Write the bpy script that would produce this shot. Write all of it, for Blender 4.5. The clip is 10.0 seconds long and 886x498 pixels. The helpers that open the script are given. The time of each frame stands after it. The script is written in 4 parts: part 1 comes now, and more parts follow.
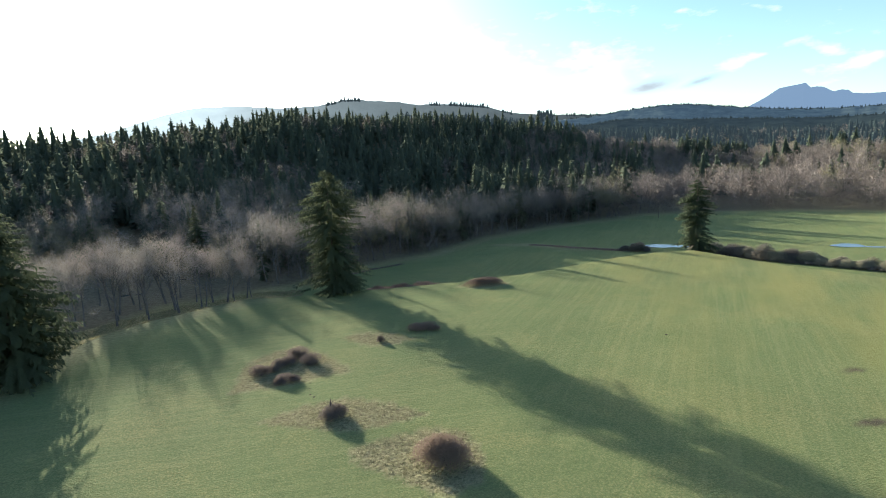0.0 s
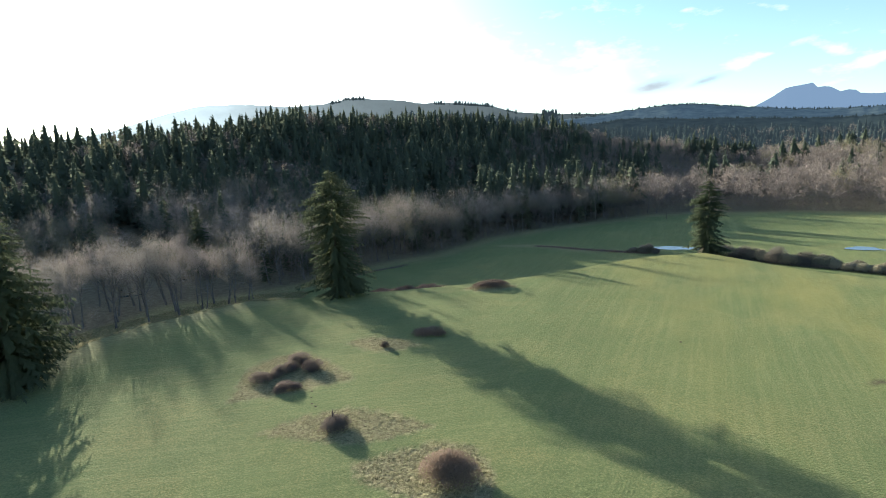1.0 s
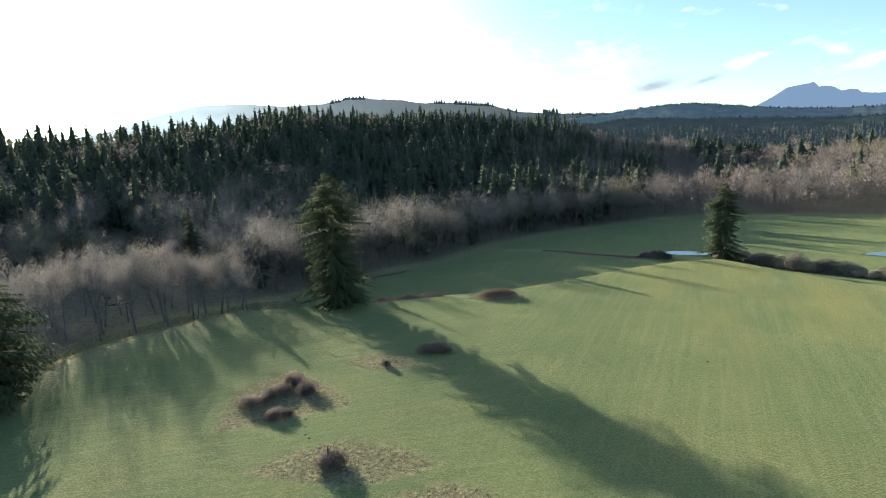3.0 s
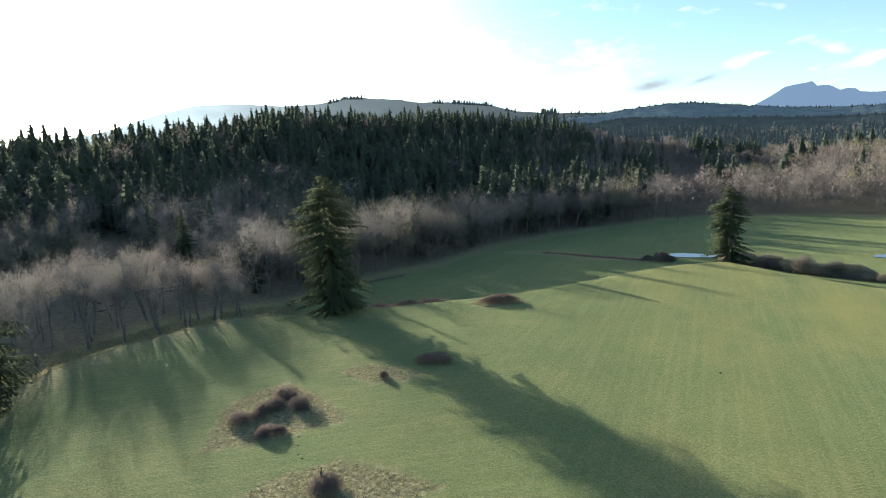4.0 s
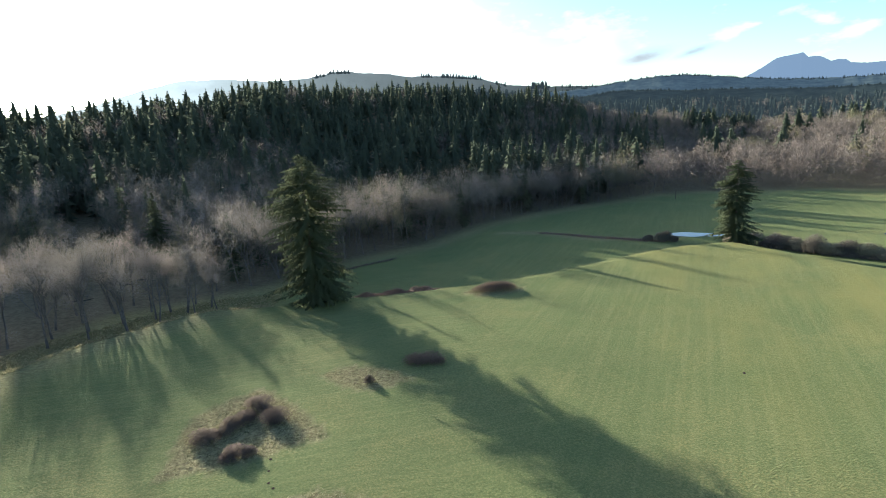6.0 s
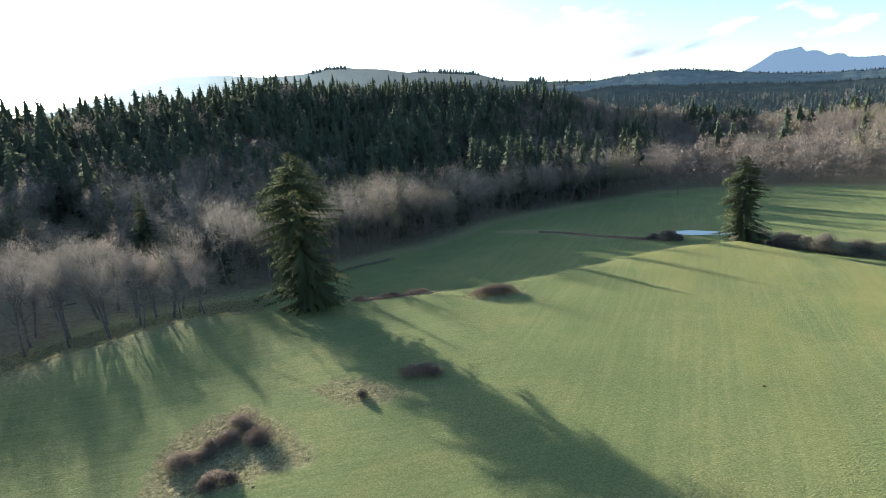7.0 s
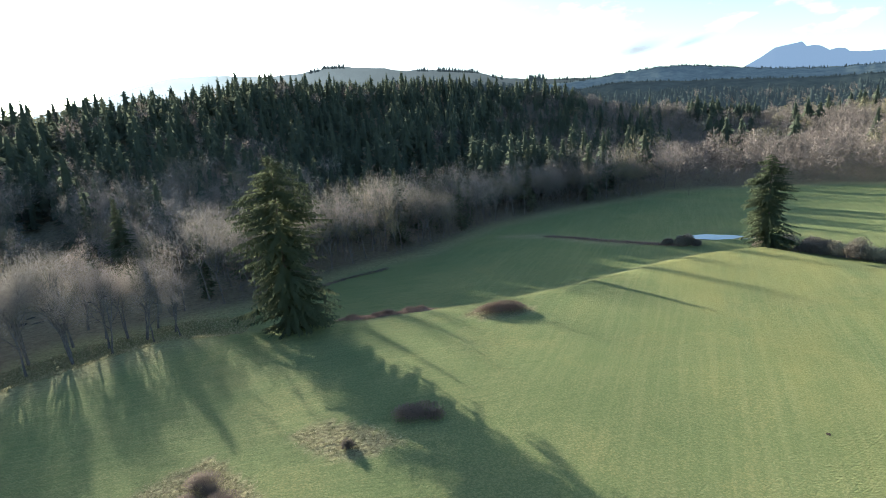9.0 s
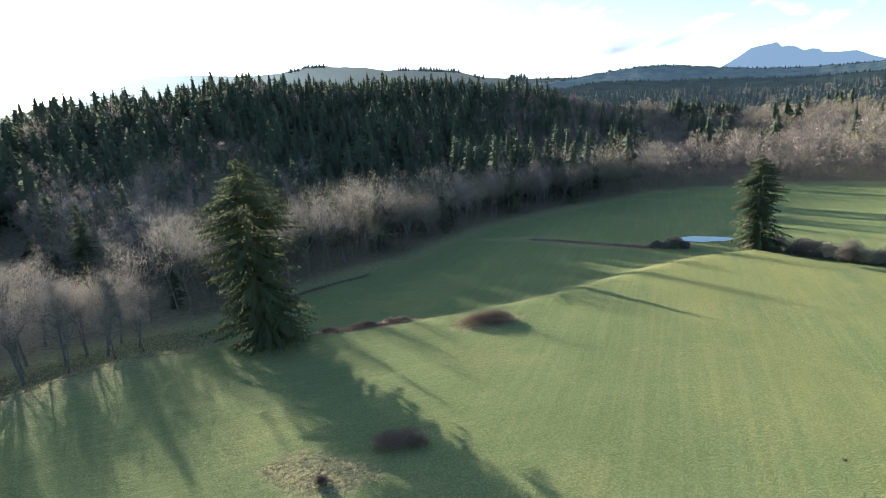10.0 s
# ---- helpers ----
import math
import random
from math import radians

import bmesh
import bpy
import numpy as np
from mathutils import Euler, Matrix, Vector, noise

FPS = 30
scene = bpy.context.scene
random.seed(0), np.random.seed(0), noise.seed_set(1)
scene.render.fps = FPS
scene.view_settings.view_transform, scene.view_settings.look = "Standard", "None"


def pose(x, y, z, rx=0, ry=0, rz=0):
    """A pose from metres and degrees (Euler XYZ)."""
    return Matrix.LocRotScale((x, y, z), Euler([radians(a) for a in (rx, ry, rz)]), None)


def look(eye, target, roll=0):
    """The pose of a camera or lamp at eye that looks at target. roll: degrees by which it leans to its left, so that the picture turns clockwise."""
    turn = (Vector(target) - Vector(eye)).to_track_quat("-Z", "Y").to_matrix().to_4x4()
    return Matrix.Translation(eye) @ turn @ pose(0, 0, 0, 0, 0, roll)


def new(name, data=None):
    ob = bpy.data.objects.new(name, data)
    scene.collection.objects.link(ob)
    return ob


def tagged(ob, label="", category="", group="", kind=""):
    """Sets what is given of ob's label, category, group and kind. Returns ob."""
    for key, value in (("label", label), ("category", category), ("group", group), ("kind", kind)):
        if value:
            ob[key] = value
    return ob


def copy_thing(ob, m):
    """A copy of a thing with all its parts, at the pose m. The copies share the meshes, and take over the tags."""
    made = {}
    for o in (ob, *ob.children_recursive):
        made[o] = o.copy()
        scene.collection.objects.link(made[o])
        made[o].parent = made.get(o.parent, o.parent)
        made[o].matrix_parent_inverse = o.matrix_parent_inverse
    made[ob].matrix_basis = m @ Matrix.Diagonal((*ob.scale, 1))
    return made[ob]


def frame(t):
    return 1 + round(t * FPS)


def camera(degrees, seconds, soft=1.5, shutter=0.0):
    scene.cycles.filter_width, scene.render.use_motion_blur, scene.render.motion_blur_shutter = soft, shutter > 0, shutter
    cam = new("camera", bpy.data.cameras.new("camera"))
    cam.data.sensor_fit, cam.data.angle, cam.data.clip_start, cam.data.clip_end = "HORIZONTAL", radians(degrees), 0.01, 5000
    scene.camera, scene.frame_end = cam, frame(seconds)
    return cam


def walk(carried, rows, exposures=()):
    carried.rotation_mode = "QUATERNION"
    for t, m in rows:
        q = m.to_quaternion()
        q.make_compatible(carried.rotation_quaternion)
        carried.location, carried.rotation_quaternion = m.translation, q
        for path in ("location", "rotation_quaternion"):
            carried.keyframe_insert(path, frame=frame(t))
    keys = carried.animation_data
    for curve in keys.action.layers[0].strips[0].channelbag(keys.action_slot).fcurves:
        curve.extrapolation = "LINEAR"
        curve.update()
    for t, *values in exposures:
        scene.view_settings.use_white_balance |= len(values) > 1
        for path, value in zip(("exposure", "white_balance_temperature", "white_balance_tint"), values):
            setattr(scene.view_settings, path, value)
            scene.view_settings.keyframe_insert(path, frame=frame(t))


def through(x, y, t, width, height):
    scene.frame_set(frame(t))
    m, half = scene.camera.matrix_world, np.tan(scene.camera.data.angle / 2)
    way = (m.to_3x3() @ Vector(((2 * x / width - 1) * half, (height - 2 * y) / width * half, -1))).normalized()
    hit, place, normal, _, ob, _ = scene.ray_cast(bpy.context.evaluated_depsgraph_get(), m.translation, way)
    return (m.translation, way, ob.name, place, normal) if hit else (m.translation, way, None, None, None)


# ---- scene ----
cam = camera(78.5, 10.0, soft=0.9)
PATH = [
    (0, (3.34, -0.746, 45.006), (3.402, 1.224, 44.67), -3.2),
    (0.5, (3.107, 1.383, 45.111), (3.161, 3.353, 44.773), -3.1),
    (1, (2.836, 3.655, 45.282), (2.884, 5.625, 44.943), -3.0),
    (1.5, (2.527, 6.166, 45.5), (2.574, 8.136, 45.16), -3.0),
    (2, (2.26, 8.792, 45.71), (2.307, 10.762, 45.369), -3.0),
    (2.5, (2.063, 11.421, 45.91), (2.11, 13.392, 45.57), -3.0),
    (4, (1.807, 19.516, 46.624), (1.86, 21.486, 46.282), -3.1),
    (4.5, (1.78, 22.534, 46.731), (1.84, 24.503, 46.388), -3.2),
    (5, (1.898, 25.827, 46.788), (1.968, 27.792, 46.423), -3.4),
    (5.5, (2.093, 29.331, 46.78), (2.17, 31.288, 46.376), -3.5),
    (7, (2.795, 40.194, 46.795), (2.883, 42.142, 46.35), -3.8),
    (7.5, (3.028, 44.018, 46.811), (3.118, 45.965, 46.365), -3.9),
    (8, (3.32, 47.928, 46.844), (3.408, 49.875, 46.396), -4.1),
    (8.5, (3.621, 51.885, 46.87), (3.709, 53.833, 46.421), -4.3),
    (9, (3.929, 55.829, 46.896), (4.015, 57.776, 46.446), -4.3),
    (9.5, (4.197, 59.75, 46.906), (4.279, 61.697, 46.456), -4.4),
    (10, (4.584, 63.671, 46.941), (4.732, 65.613, 46.486), -4.4),
]
walk(cam, [(t, look(eye, target, roll)) for t, eye, target, roll in PATH],
     exposures=[(0.0, 1.66), (5.0, 1.60), (7.5, 1.84), (10.0, 1.90)])

# ---- sky, sun, exposure ----
SUN_EL, SUN_AZ = 11.7, -32.0          # degrees above the horizon, degrees from +y towards +x
world = bpy.data.worlds.new("winter_sky")
scene.world = world
world.use_nodes = True
wn, wl = world.node_tree.nodes, world.node_tree.links
wn.clear()
w_out = wn.new("ShaderNodeOutputWorld")
w_bg = wn.new("ShaderNodeBackground")
w_bg.inputs["Strength"].default_value = 0.098
sky = wn.new("ShaderNodeTexSky")
sky.sky_type = "NISHITA"
sky.sun_disc = False
sky.sun_elevation = radians(SUN_EL)
sky.sun_rotation = radians(SUN_AZ)
sky.altitude = 50
sky.air_density = 1.0
sky.dust_density = 0.45
sky.ozone_density = 1.5
SKY_TINT = (0.76, 0.885, 1.05, 1)


def wmath(op, a, b=None, c=None):
    n = wn.new("ShaderNodeMath")
    n.operation = op
    for i, v in enumerate((a, b, c)):
        if v is None:
            continue
        if isinstance(v, (int, float)):
            n.inputs[i].default_value = v
        else:
            wl.new(v, n.inputs[i])
    return n.outputs[0]


# thin haze round the sun, and the few clouds of the day as (azimuth, elevation, half width, half height, slope, weight)
CLOUDS = [(18.0, 7.4, 4.6, 2.4, -0.10, 1.0), (22.3, 5.4, 2.6, 0.8, 0.05, 0.9), (25.4, 11.8, 0.9, 0.28, 0.0, 0.9), (31.6, 7.1, 3.0, 0.45, 0.28, 0.8),
          (29.9, 6.5, 1.0, 0.6, 0.0, 0.8), (37.0, 6.9, 1.3, 0.5, -0.3, 0.75), (40.2, 6.2, 2.4, 0.8, 0.15, 0.9), (32.4, 11.0, 1.3, 0.35, -0.25, 0.7),
          (8.0, 9.0, 8.0, 3.0, 0.0, 0.7), (-95.0, 14.0, 25.0, 5.0, 0.0, 0.8), (120.0, 12.0, 30.0, 4.0, 0.0, 0.8)]
w_co = wn.new("ShaderNodeTexCoord")
w_sep = wn.new("ShaderNodeSeparateXYZ")
wl.new(w_co.outputs["Generated"], w_sep.inputs[0])
az_n = wmath("MULTIPLY", wmath("ARCTAN2", w_sep.outputs[0], w_sep.outputs[1]), 57.2958)
el_n = wmath("MULTIPLY", wmath("ARCSINE", w_sep.outputs[2]), 57.2958)
w_noise = wn.new("ShaderNodeTexNoise")
w_noise.inputs["Scale"].default_value = 16.0
w_noise.inputs["Detail"].default_value = 7
w_noise.inputs["Roughness"].default_value = 0.6
w_stretch = wn.new("ShaderNodeMapping")
w_stretch.inputs["Scale"].default_value = (1, 1, 2.4)
wl.new(w_co.outputs["Generated"], w_stretch.inputs[0])
wl.new(w_stretch.outputs[0], w_noise.inputs["Vector"])
puff = None
for a, e, sa, se, slope, weight in CLOUDS:
    u = wmath("DIVIDE", wmath("SUBTRACT", az_n, a), sa)
    v = wmath("DIVIDE", wmath("SUBTRACT", wmath("SUBTRACT", el_n, e), wmath("MULTIPLY", wmath("SUBTRACT", az_n, a), slope)), se)
    q = wmath("ADD", wmath("MULTIPLY", u, u), wmath("MULTIPLY", v, v))
    g = wmath("MULTIPLY", wmath("EXPONENT", wmath("MULTIPLY", q, -0.9)), weight)
    puff = g if puff is None else wmath("MAXIMUM", puff, g)
shape = wmath("ADD", wmath("MULTIPLY", puff, 0.62), wmath("MULTIPLY", wmath("SUBTRACT", w_noise.outputs[0], 0.5), 1.9))
w_ramp = wn.new("ShaderNodeValToRGB")
w_ramp.color_ramp.elements[0].position = 0.20
w_ramp.color_ramp.elements[1].position = 0.95
wl.new(shape, w_ramp.inputs[0])
w_dot = wn.new("ShaderNodeVectorMath")
w_dot.operation = "DOT_PRODUCT"
wl.new(w_co.outputs["Generated"], w_dot.inputs[0])
toward = (math.sin(radians(SUN_AZ)) * math.cos(radians(SUN_EL)), math.cos(radians(SUN_AZ)) * math.cos(radians(SUN_EL)), math.sin(radians(SUN_EL)))
w_dot.inputs[1].default_value = toward
near_sun = wmath("MAXIMUM", w_dot.outputs["Value"], 0.0)
halo = wmath("ADD", wmath("MULTIPLY", wmath("POWER", near_sun, 60.0), 22.0), wmath("MULTIPLY", wmath("POWER", near_sun, 15.0), 17.0))
w_halo = wn.new("ShaderNodeVectorMath")
w_halo.operation = "SCALE"
w_halo.inputs[0].default_value = (1.0, 0.97, 0.92)
wl.new(halo, w_halo.inputs["Scale"])
w_tint = wn.new("ShaderNodeMix")
w_tint.data_type, w_tint.blend_type = "RGBA", "MULTIPLY"
w_tint.inputs[0].default_value = 1.0
w_tint.inputs[7].default_value = SKY_TINT
wl.new(sky.outputs[0], w_tint.inputs[6])
w_add = wn.new("ShaderNodeVectorMath")
wl.new(w_tint.outputs[2], w_add.inputs[0])
wl.new(w_halo.outputs[0], w_add.inputs[1])
w_mix = wn.new("ShaderNodeMix")
w_mix.data_type = "RGBA"
w_mix.inputs[7].default_value = (4.6, 4.6, 4.6, 1)
wl.new(w_ramp.outputs[0], w_mix.inputs[0])
wl.new(w_add.outputs[0], w_mix.inputs[6])
# grey undersides and streaks
GREY = [(21.0, 6.8, 2.2, 1.6, -0.5, 0.6), (22.8, 5.5, 2.8, 0.8, 0.12, 1.0), (27.2, 5.55, 2.0, 0.38, 0.22, 0.9)]
shade = None
for a, e, sa, se, slope, weight in GREY:
    u = wmath("DIVIDE", wmath("SUBTRACT", az_n, a), sa)
    v = wmath("DIVIDE", wmath("SUBTRACT", wmath("SUBTRACT", el_n, e), wmath("MULTIPLY", wmath("SUBTRACT", az_n, a), slope)), se)
    q = wmath("ADD", wmath("MULTIPLY", u, u), wmath("MULTIPLY", v, v))
    g = wmath("MULTIPLY", wmath("EXPONENT", wmath("MULTIPLY", q, -0.9)), weight)
    shade = g if shade is None else wmath("MAXIMUM", shade, g)
shade = wmath("MULTIPLY", wmath("MINIMUM", wmath("MAXIMUM", wmath("ADD", wmath("MULTIPLY", shade, 1.1), wmath("MULTIPLY", wmath("SUBTRACT", w_noise.outputs[0], 0.54), 2.2)), 0.0), 1.0), shade)
w_grey = wn.new("ShaderNodeMix")
w_grey.data_type = "RGBA"
w_grey.inputs[7].default_value = (1.75, 2.1, 2.4, 1)
wl.new(wmath("MULTIPLY", shade, 0.95), w_grey.inputs[0])
wl.new(w_mix.outputs[2], w_grey.inputs[6])
wl.new(w_grey.outputs[2], w_bg.inputs["Color"])
wl.new(w_bg.outputs[0], w_out.inputs[0])

sun_data = bpy.data.lights.new("sun", "SUN")
sun_data.energy = 5.0
sun_data.angle = radians(0.53)
sun_data.color = (1.0, 0.93, 0.80)
sun = new("sun", sun_data)
TO_SUN = Vector((math.sin(radians(SUN_AZ)) * math.cos(radians(SUN_EL)),
                 math.cos(radians(SUN_AZ)) * math.cos(radians(SUN_EL)), math.sin(radians(SUN_EL))))
sun.matrix_world = look(TO_SUN * 300, (0, 0, 0))

# ---- materials ----


class Net:
    """A small hand for wiring one material."""

    def __init__(self, name):
        self.mat = bpy.data.materials.new(name)
        self.mat.use_nodes = True
        self.n, self.l = self.mat.node_tree.nodes, self.mat.node_tree.links
        self.bsdf = self.n["Principled BSDF"]
        self.pos = self.n.new("ShaderNodeNewGeometry").outputs["Position"]
        self.obj = self.n.new("ShaderNodeTexCoord").outputs["Object"]

    def put(self, socket, v):
        if isinstance(v, bpy.types.NodeSocket):
            self.l.new(v, socket)
        else:
            socket.default_value = v

    def noise(self, scale, detail=3, rough=0.55, vec=None, stretch=None, warp=0.0):
        n = self.n.new("ShaderNodeTexNoise")
        n.inputs["Scale"].default_value, n.inputs["Detail"].default_value = scale, detail
        n.inputs["Roughness"].default_value, n.inputs["Distortion"].default_value = rough, warp
        v = vec or self.pos
        if stretch:
            for key, value in (("Rotation", (0, 0, radians(stretch[3]) if len(stretch) > 3 else 0)), ("Scale", stretch[:3])):
                m = self.n.new("ShaderNodeMapping")
                m.inputs[key].default_value = value
                self.l.new(v, m.inputs[0])
                v = m.outputs[0]
        self.l.new(v, n.inputs["Vector"])
        return n.outputs[0]

    def ramp(self, fac, *stops):
        r = self.n.new("ShaderNodeValToRGB")
        e = r.color_ramp.elements
        while len(e) < len(stops):
            e.new(0.5)
        for el, (p, c) in zip(e, stops):
            el.position = p
            el.color = (*c, 1) if isinstance(c, tuple) else (c, c, c, 1)
        self.l.new(fac, r.inputs[0])
        return r.outputs[0]

    def mix(self, fac, a, b, blend="MIX"):
        m = self.n.new("ShaderNodeMix")
        m.data_type, m.blend_type = "RGBA", blend
        self.put(m.inputs[0], fac)
        for s, v in ((m.inputs[6], a), (m.inputs[7], b)):
            self.put(s, (*v, 1) if isinstance(v, tuple) else v)
        return m.outputs[2]

    def cells(self, scale):
        """Rounded tussocks: 1 at their tops, 0 in the joints."""
        v = self.n.new("ShaderNodeTexVoronoi")
        v.feature = "SMOOTH_F1"
        v.inputs["Scale"].default_value, v.inputs["Smoothness"].default_value = scale, 0.35
        self.l.new(self.pos, v.inputs["Vector"])
        return self.ramp(v.outputs["Distance"], (0.12, 1.0), (0.62, 0.0))

    def math(self, op, a, b=0.0):
        m = self.n.new("ShaderNodeMath")
        m.operation = op
        self.put(m.inputs[0], a)
        self.put(m.inputs[1], b)
        return m.outputs[0]

    def attr(self, name):
        a = self.n.new("ShaderNodeAttribute")
        a.attribute_name = name
        return a.outputs["Fac"]

    def island(self):
        return self.n.new("ShaderNodeNewGeometry").outputs["Random Per Island"]

    def chance(self):
        return self.n.new("ShaderNodeObjectInfo").outputs["Random"]

    def bump(self, height, strength, distance):
        b = self.n.new("ShaderNodeBump")
        b.inputs["Strength"].default_value, b.inputs["Distance"].default_value = strength, distance
        self.l.new(height, b.inputs["Height"])
        self.l.new(b.outputs[0], self.bsdf.inputs["Normal"])

    def done(self, colour, rough=0.8, through=0.0, gloss=0.3):
        self.put(self.bsdf.inputs["Base Color"], (*colour, 1) if isinstance(colour, tuple) else colour)
        self.put(self.bsdf.inputs["Roughness"], rough)
        self.bsdf.inputs["Specular IOR Level"].default_value = gloss
        if through:
            out = self.n["Material Output"]
            t = self.n.new("ShaderNodeBsdfTranslucent")
            self.put(t.inputs[0], (*colour, 1) if isinstance(colour, tuple) else colour)
            m = self.n.new("ShaderNodeMixShader")
            m.inputs[0].default_value = through
            self.l.new(self.bsdf.outputs[0], m.inputs[1])
            self.l.new(t.outputs[0], m.inputs[2])
            self.l.new(m.outputs[0], out.inputs[0])
        return self.mat


def needles(name, dark, light, through=0.35):
    k = Net(name)
    tone = k.math("ADD", k.math("MULTIPLY", k.island(), 0.22), k.math("MULTIPLY", k.mix(0.5, k.noise(0.13, 2), k.noise(0.035, 3)), 0.85))
    c = k.ramp(tone, (0.15, dark), (0.85, light))
    c = k.mix(k.math("MULTIPLY", k.chance(), 0.3), c, (light[0] * 1.1, light[1] * 0.95, light[2] * 0.85))
    return k.done(c, 1.0, through, 0.0)


def twig(name, dark, light, through=0.25):
    k = Net(name)
    tone = k.math("ADD", k.math("MULTIPLY", k.island(), 0.2), k.math("MULTIPLY", k.noise(0.09, 3), 0.9))
    c = k.ramp(tone, (0.15, dark), (0.9, light))
    c = k.mix(k.math("MULTIPLY", k.chance(), 0.4), c, (light[0] * 0.8, light[1] * 0.9, light[2] * 0.75))
    return k.done(c, 1.0, through, 0.0)


def bark(name, dark, light):
    k = Net(name)
    c = k.ramp(k.noise(2.2, 5, 0.65, k.obj, (1, 1, 0.25)), (0.3, dark), (0.7, light))
    k.bump(k.noise(5.0, 4, 0.6, k.obj, (1, 1, 0.2)), 0.6, 0.05)
    return k.done(c, 0.9)


M_SPRUCE = needles("spruce_needles", (0.046, 0.062, 0.037), (0.105, 0.126, 0.074), 0.45)
M_FIR = needles("fir_needles", (0.066, 0.080, 0.050), (0.120, 0.138, 0.086), 0.5)
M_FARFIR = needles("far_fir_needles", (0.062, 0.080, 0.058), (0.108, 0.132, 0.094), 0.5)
M_ALDER = twig("alder_twigs", (0.17, 0.145, 0.13), (0.38, 0.335, 0.30), 0.35)
M_MAPLE = twig("maple_twigs", (0.140, 0.122, 0.110), (0.245, 0.212, 0.186), 0.35)
M_MOSSY = twig("mossy_twigs", (0.14, 0.125, 0.082), (0.28, 0.246, 0.165), 0.3)
M_BRAMBLE = twig("bramble_canes", (0.14, 0.090, 0.076), (0.34, 0.245, 0.20), 0.4)
M_THORN = twig("thorn_canes", (0.10, 0.078, 0.070), (0.25, 0.20, 0.172), 0.4)
M_HEDGE = twig("hedge_twigs", (0.13, 0.11, 0.095), (0.29, 0.25, 0.205), 0.4)
M_WILLOW = twig("willow_canes", (0.22, 0.19, 0.13), (0.46, 0.41, 0.30), 0.3)
M_BARK = bark("conifer_bark", (0.06, 0.047, 0.038), (0.17, 0.135, 0.105))
M_GREYBARK = bark("alder_bark", (0.07, 0.062, 0.055), (0.19, 0.175, 0.155))
M_SNAG = bark("weathered_wood", (0.16, 0.14, 0.12), (0.5, 0.47, 0.43))


def grass_ground():
    k = Net("meadow_ground")
    broad = k.noise(0.012, 4, 0.6)
    mid = k.noise(0.07, 4, 0.6)
    fine = k.noise(2.5, 2, 0.6)
    tiny = k.noise(5.2, 2, 0.6)
    lush = k.ramp(broad, (0.36, (0.130, 0.166, 0.066)), (0.64, (0.200, 0.208, 0.088)))
    pale = k.ramp(mid, (0.34, (0.128, 0.172, 0.066)), (0.70, (0.212, 0.212, 0.090)))
    c = k.mix(0.5, lush, pale)
    c = k.mix(k.ramp(k.noise(0.035, 5, 0.7, warp=0.6), (0.50, 0.0), (0.68, 0.6)), c, (0.275, 0.245, 0.098))
    c = k.mix(k.ramp(fine, (0.46, 0.0), (0.66, 0.25)), c, (0.265, 0.265, 0.118))
    c = k.mix(k.ramp(tiny, (0.36, 0.5), (0.52, 0.0)), c, (0.075, 0.112, 0.048))
    tussock = k.cells(2.5)
    c = k.mix(k.ramp(tussock, (0.0, 0.45), (0.55, 0.0)), c, (0.075, 0.108, 0.046))
    clod = k.noise(0.75, 4, 0.7)
    c = k.mix(k.ramp(clod, (0.30, 0.35), (0.50, 0.0)), c, (0.105, 0.135, 0.058))
    # mowing rows
    sep = k.n.new("ShaderNodeSeparateXYZ")
    k.l.new(k.pos, sep.inputs[0])
    east = k.ramp(k.math("MULTIPLY", k.math("ADD", sep.outputs[0], 20.0), 0.0125), (0.25, 0.0), (0.75, 1.0))
    rows = k.mix(east, k.noise(1.0, 2, 0.5, None, (0.06, 1.1, 0.05, -10), 0.4), k.noise(1.0, 2, 0.5, None, (0.85, 0.03, 0.05, 28), 0.4))
    c = k.mix(k.ramp(rows, (0.46, 0.0), (0.64, 0.17)), c, (0.265, 0.26, 0.115))
    upper = k.ramp(k.math("MULTIPLY", k.math("ADD", sep.outputs[2], 3.0), 0.4), (0.0, 0.0), (1.0, 1.0))
    sallow = k.math("MULTIPLY", k.math("MULTIPLY", k.ramp(k.math("MULTIPLY", sep.outputs[0], 0.01), (0.35, 0.0), (1.0, 1.0)), upper), k.ramp(k.noise(1.0, 3, 0.6, None, (0.05, 0.012, 0.05, 28), 0.3), (0.40, 0.0), (0.62, 0.55)))
    c = k.mix(sallow, c, (0.265, 0.235, 0.080))
    dry = k.math("MULTIPLY", k.attr("dry"), k.ramp(k.noise(0.5, 4, 0.7), (0.25, 0.65), (0.6, 1.0)))
    straw = k.ramp(k.noise(1.3, 4, 0.7, warp=0.4), (0.32, (0.10, 0.088, 0.046)), (0.60, (0.345, 0.30, 0.17)))
    c = k.mix(dry, c, straw)
    litter = k.ramp(k.noise(0.6, 5, 0.7), (0.3, (0.085, 0.070, 0.050)), (0.7, (0.21, 0.175, 0.12)))
    c = k.mix(k.attr("litter"), c, litter)
    mud = k.ramp(k.noise(0.9, 4), (0.3, (0.05, 0.04, 0.03)), (0.7, (0.10, 0.08, 0.06)))
    c = k.mix(k.attr("mud"), c, mud)
    h = k.math("ADD", k.math("MULTIPLY", tussock, 0.095), k.math("MULTIPLY", tiny, 0.4))
    h = k.math("ADD", h, k.math("MULTIPLY", rows, 0.07))
    h = k.math("ADD", h, k.math("MULTIPLY", clod, 0.42))
    hummock = k.ramp(k.noise(1.1, 3, 0.6, warp=0.5), (0.35, 0.0), (0.65, 1.0))
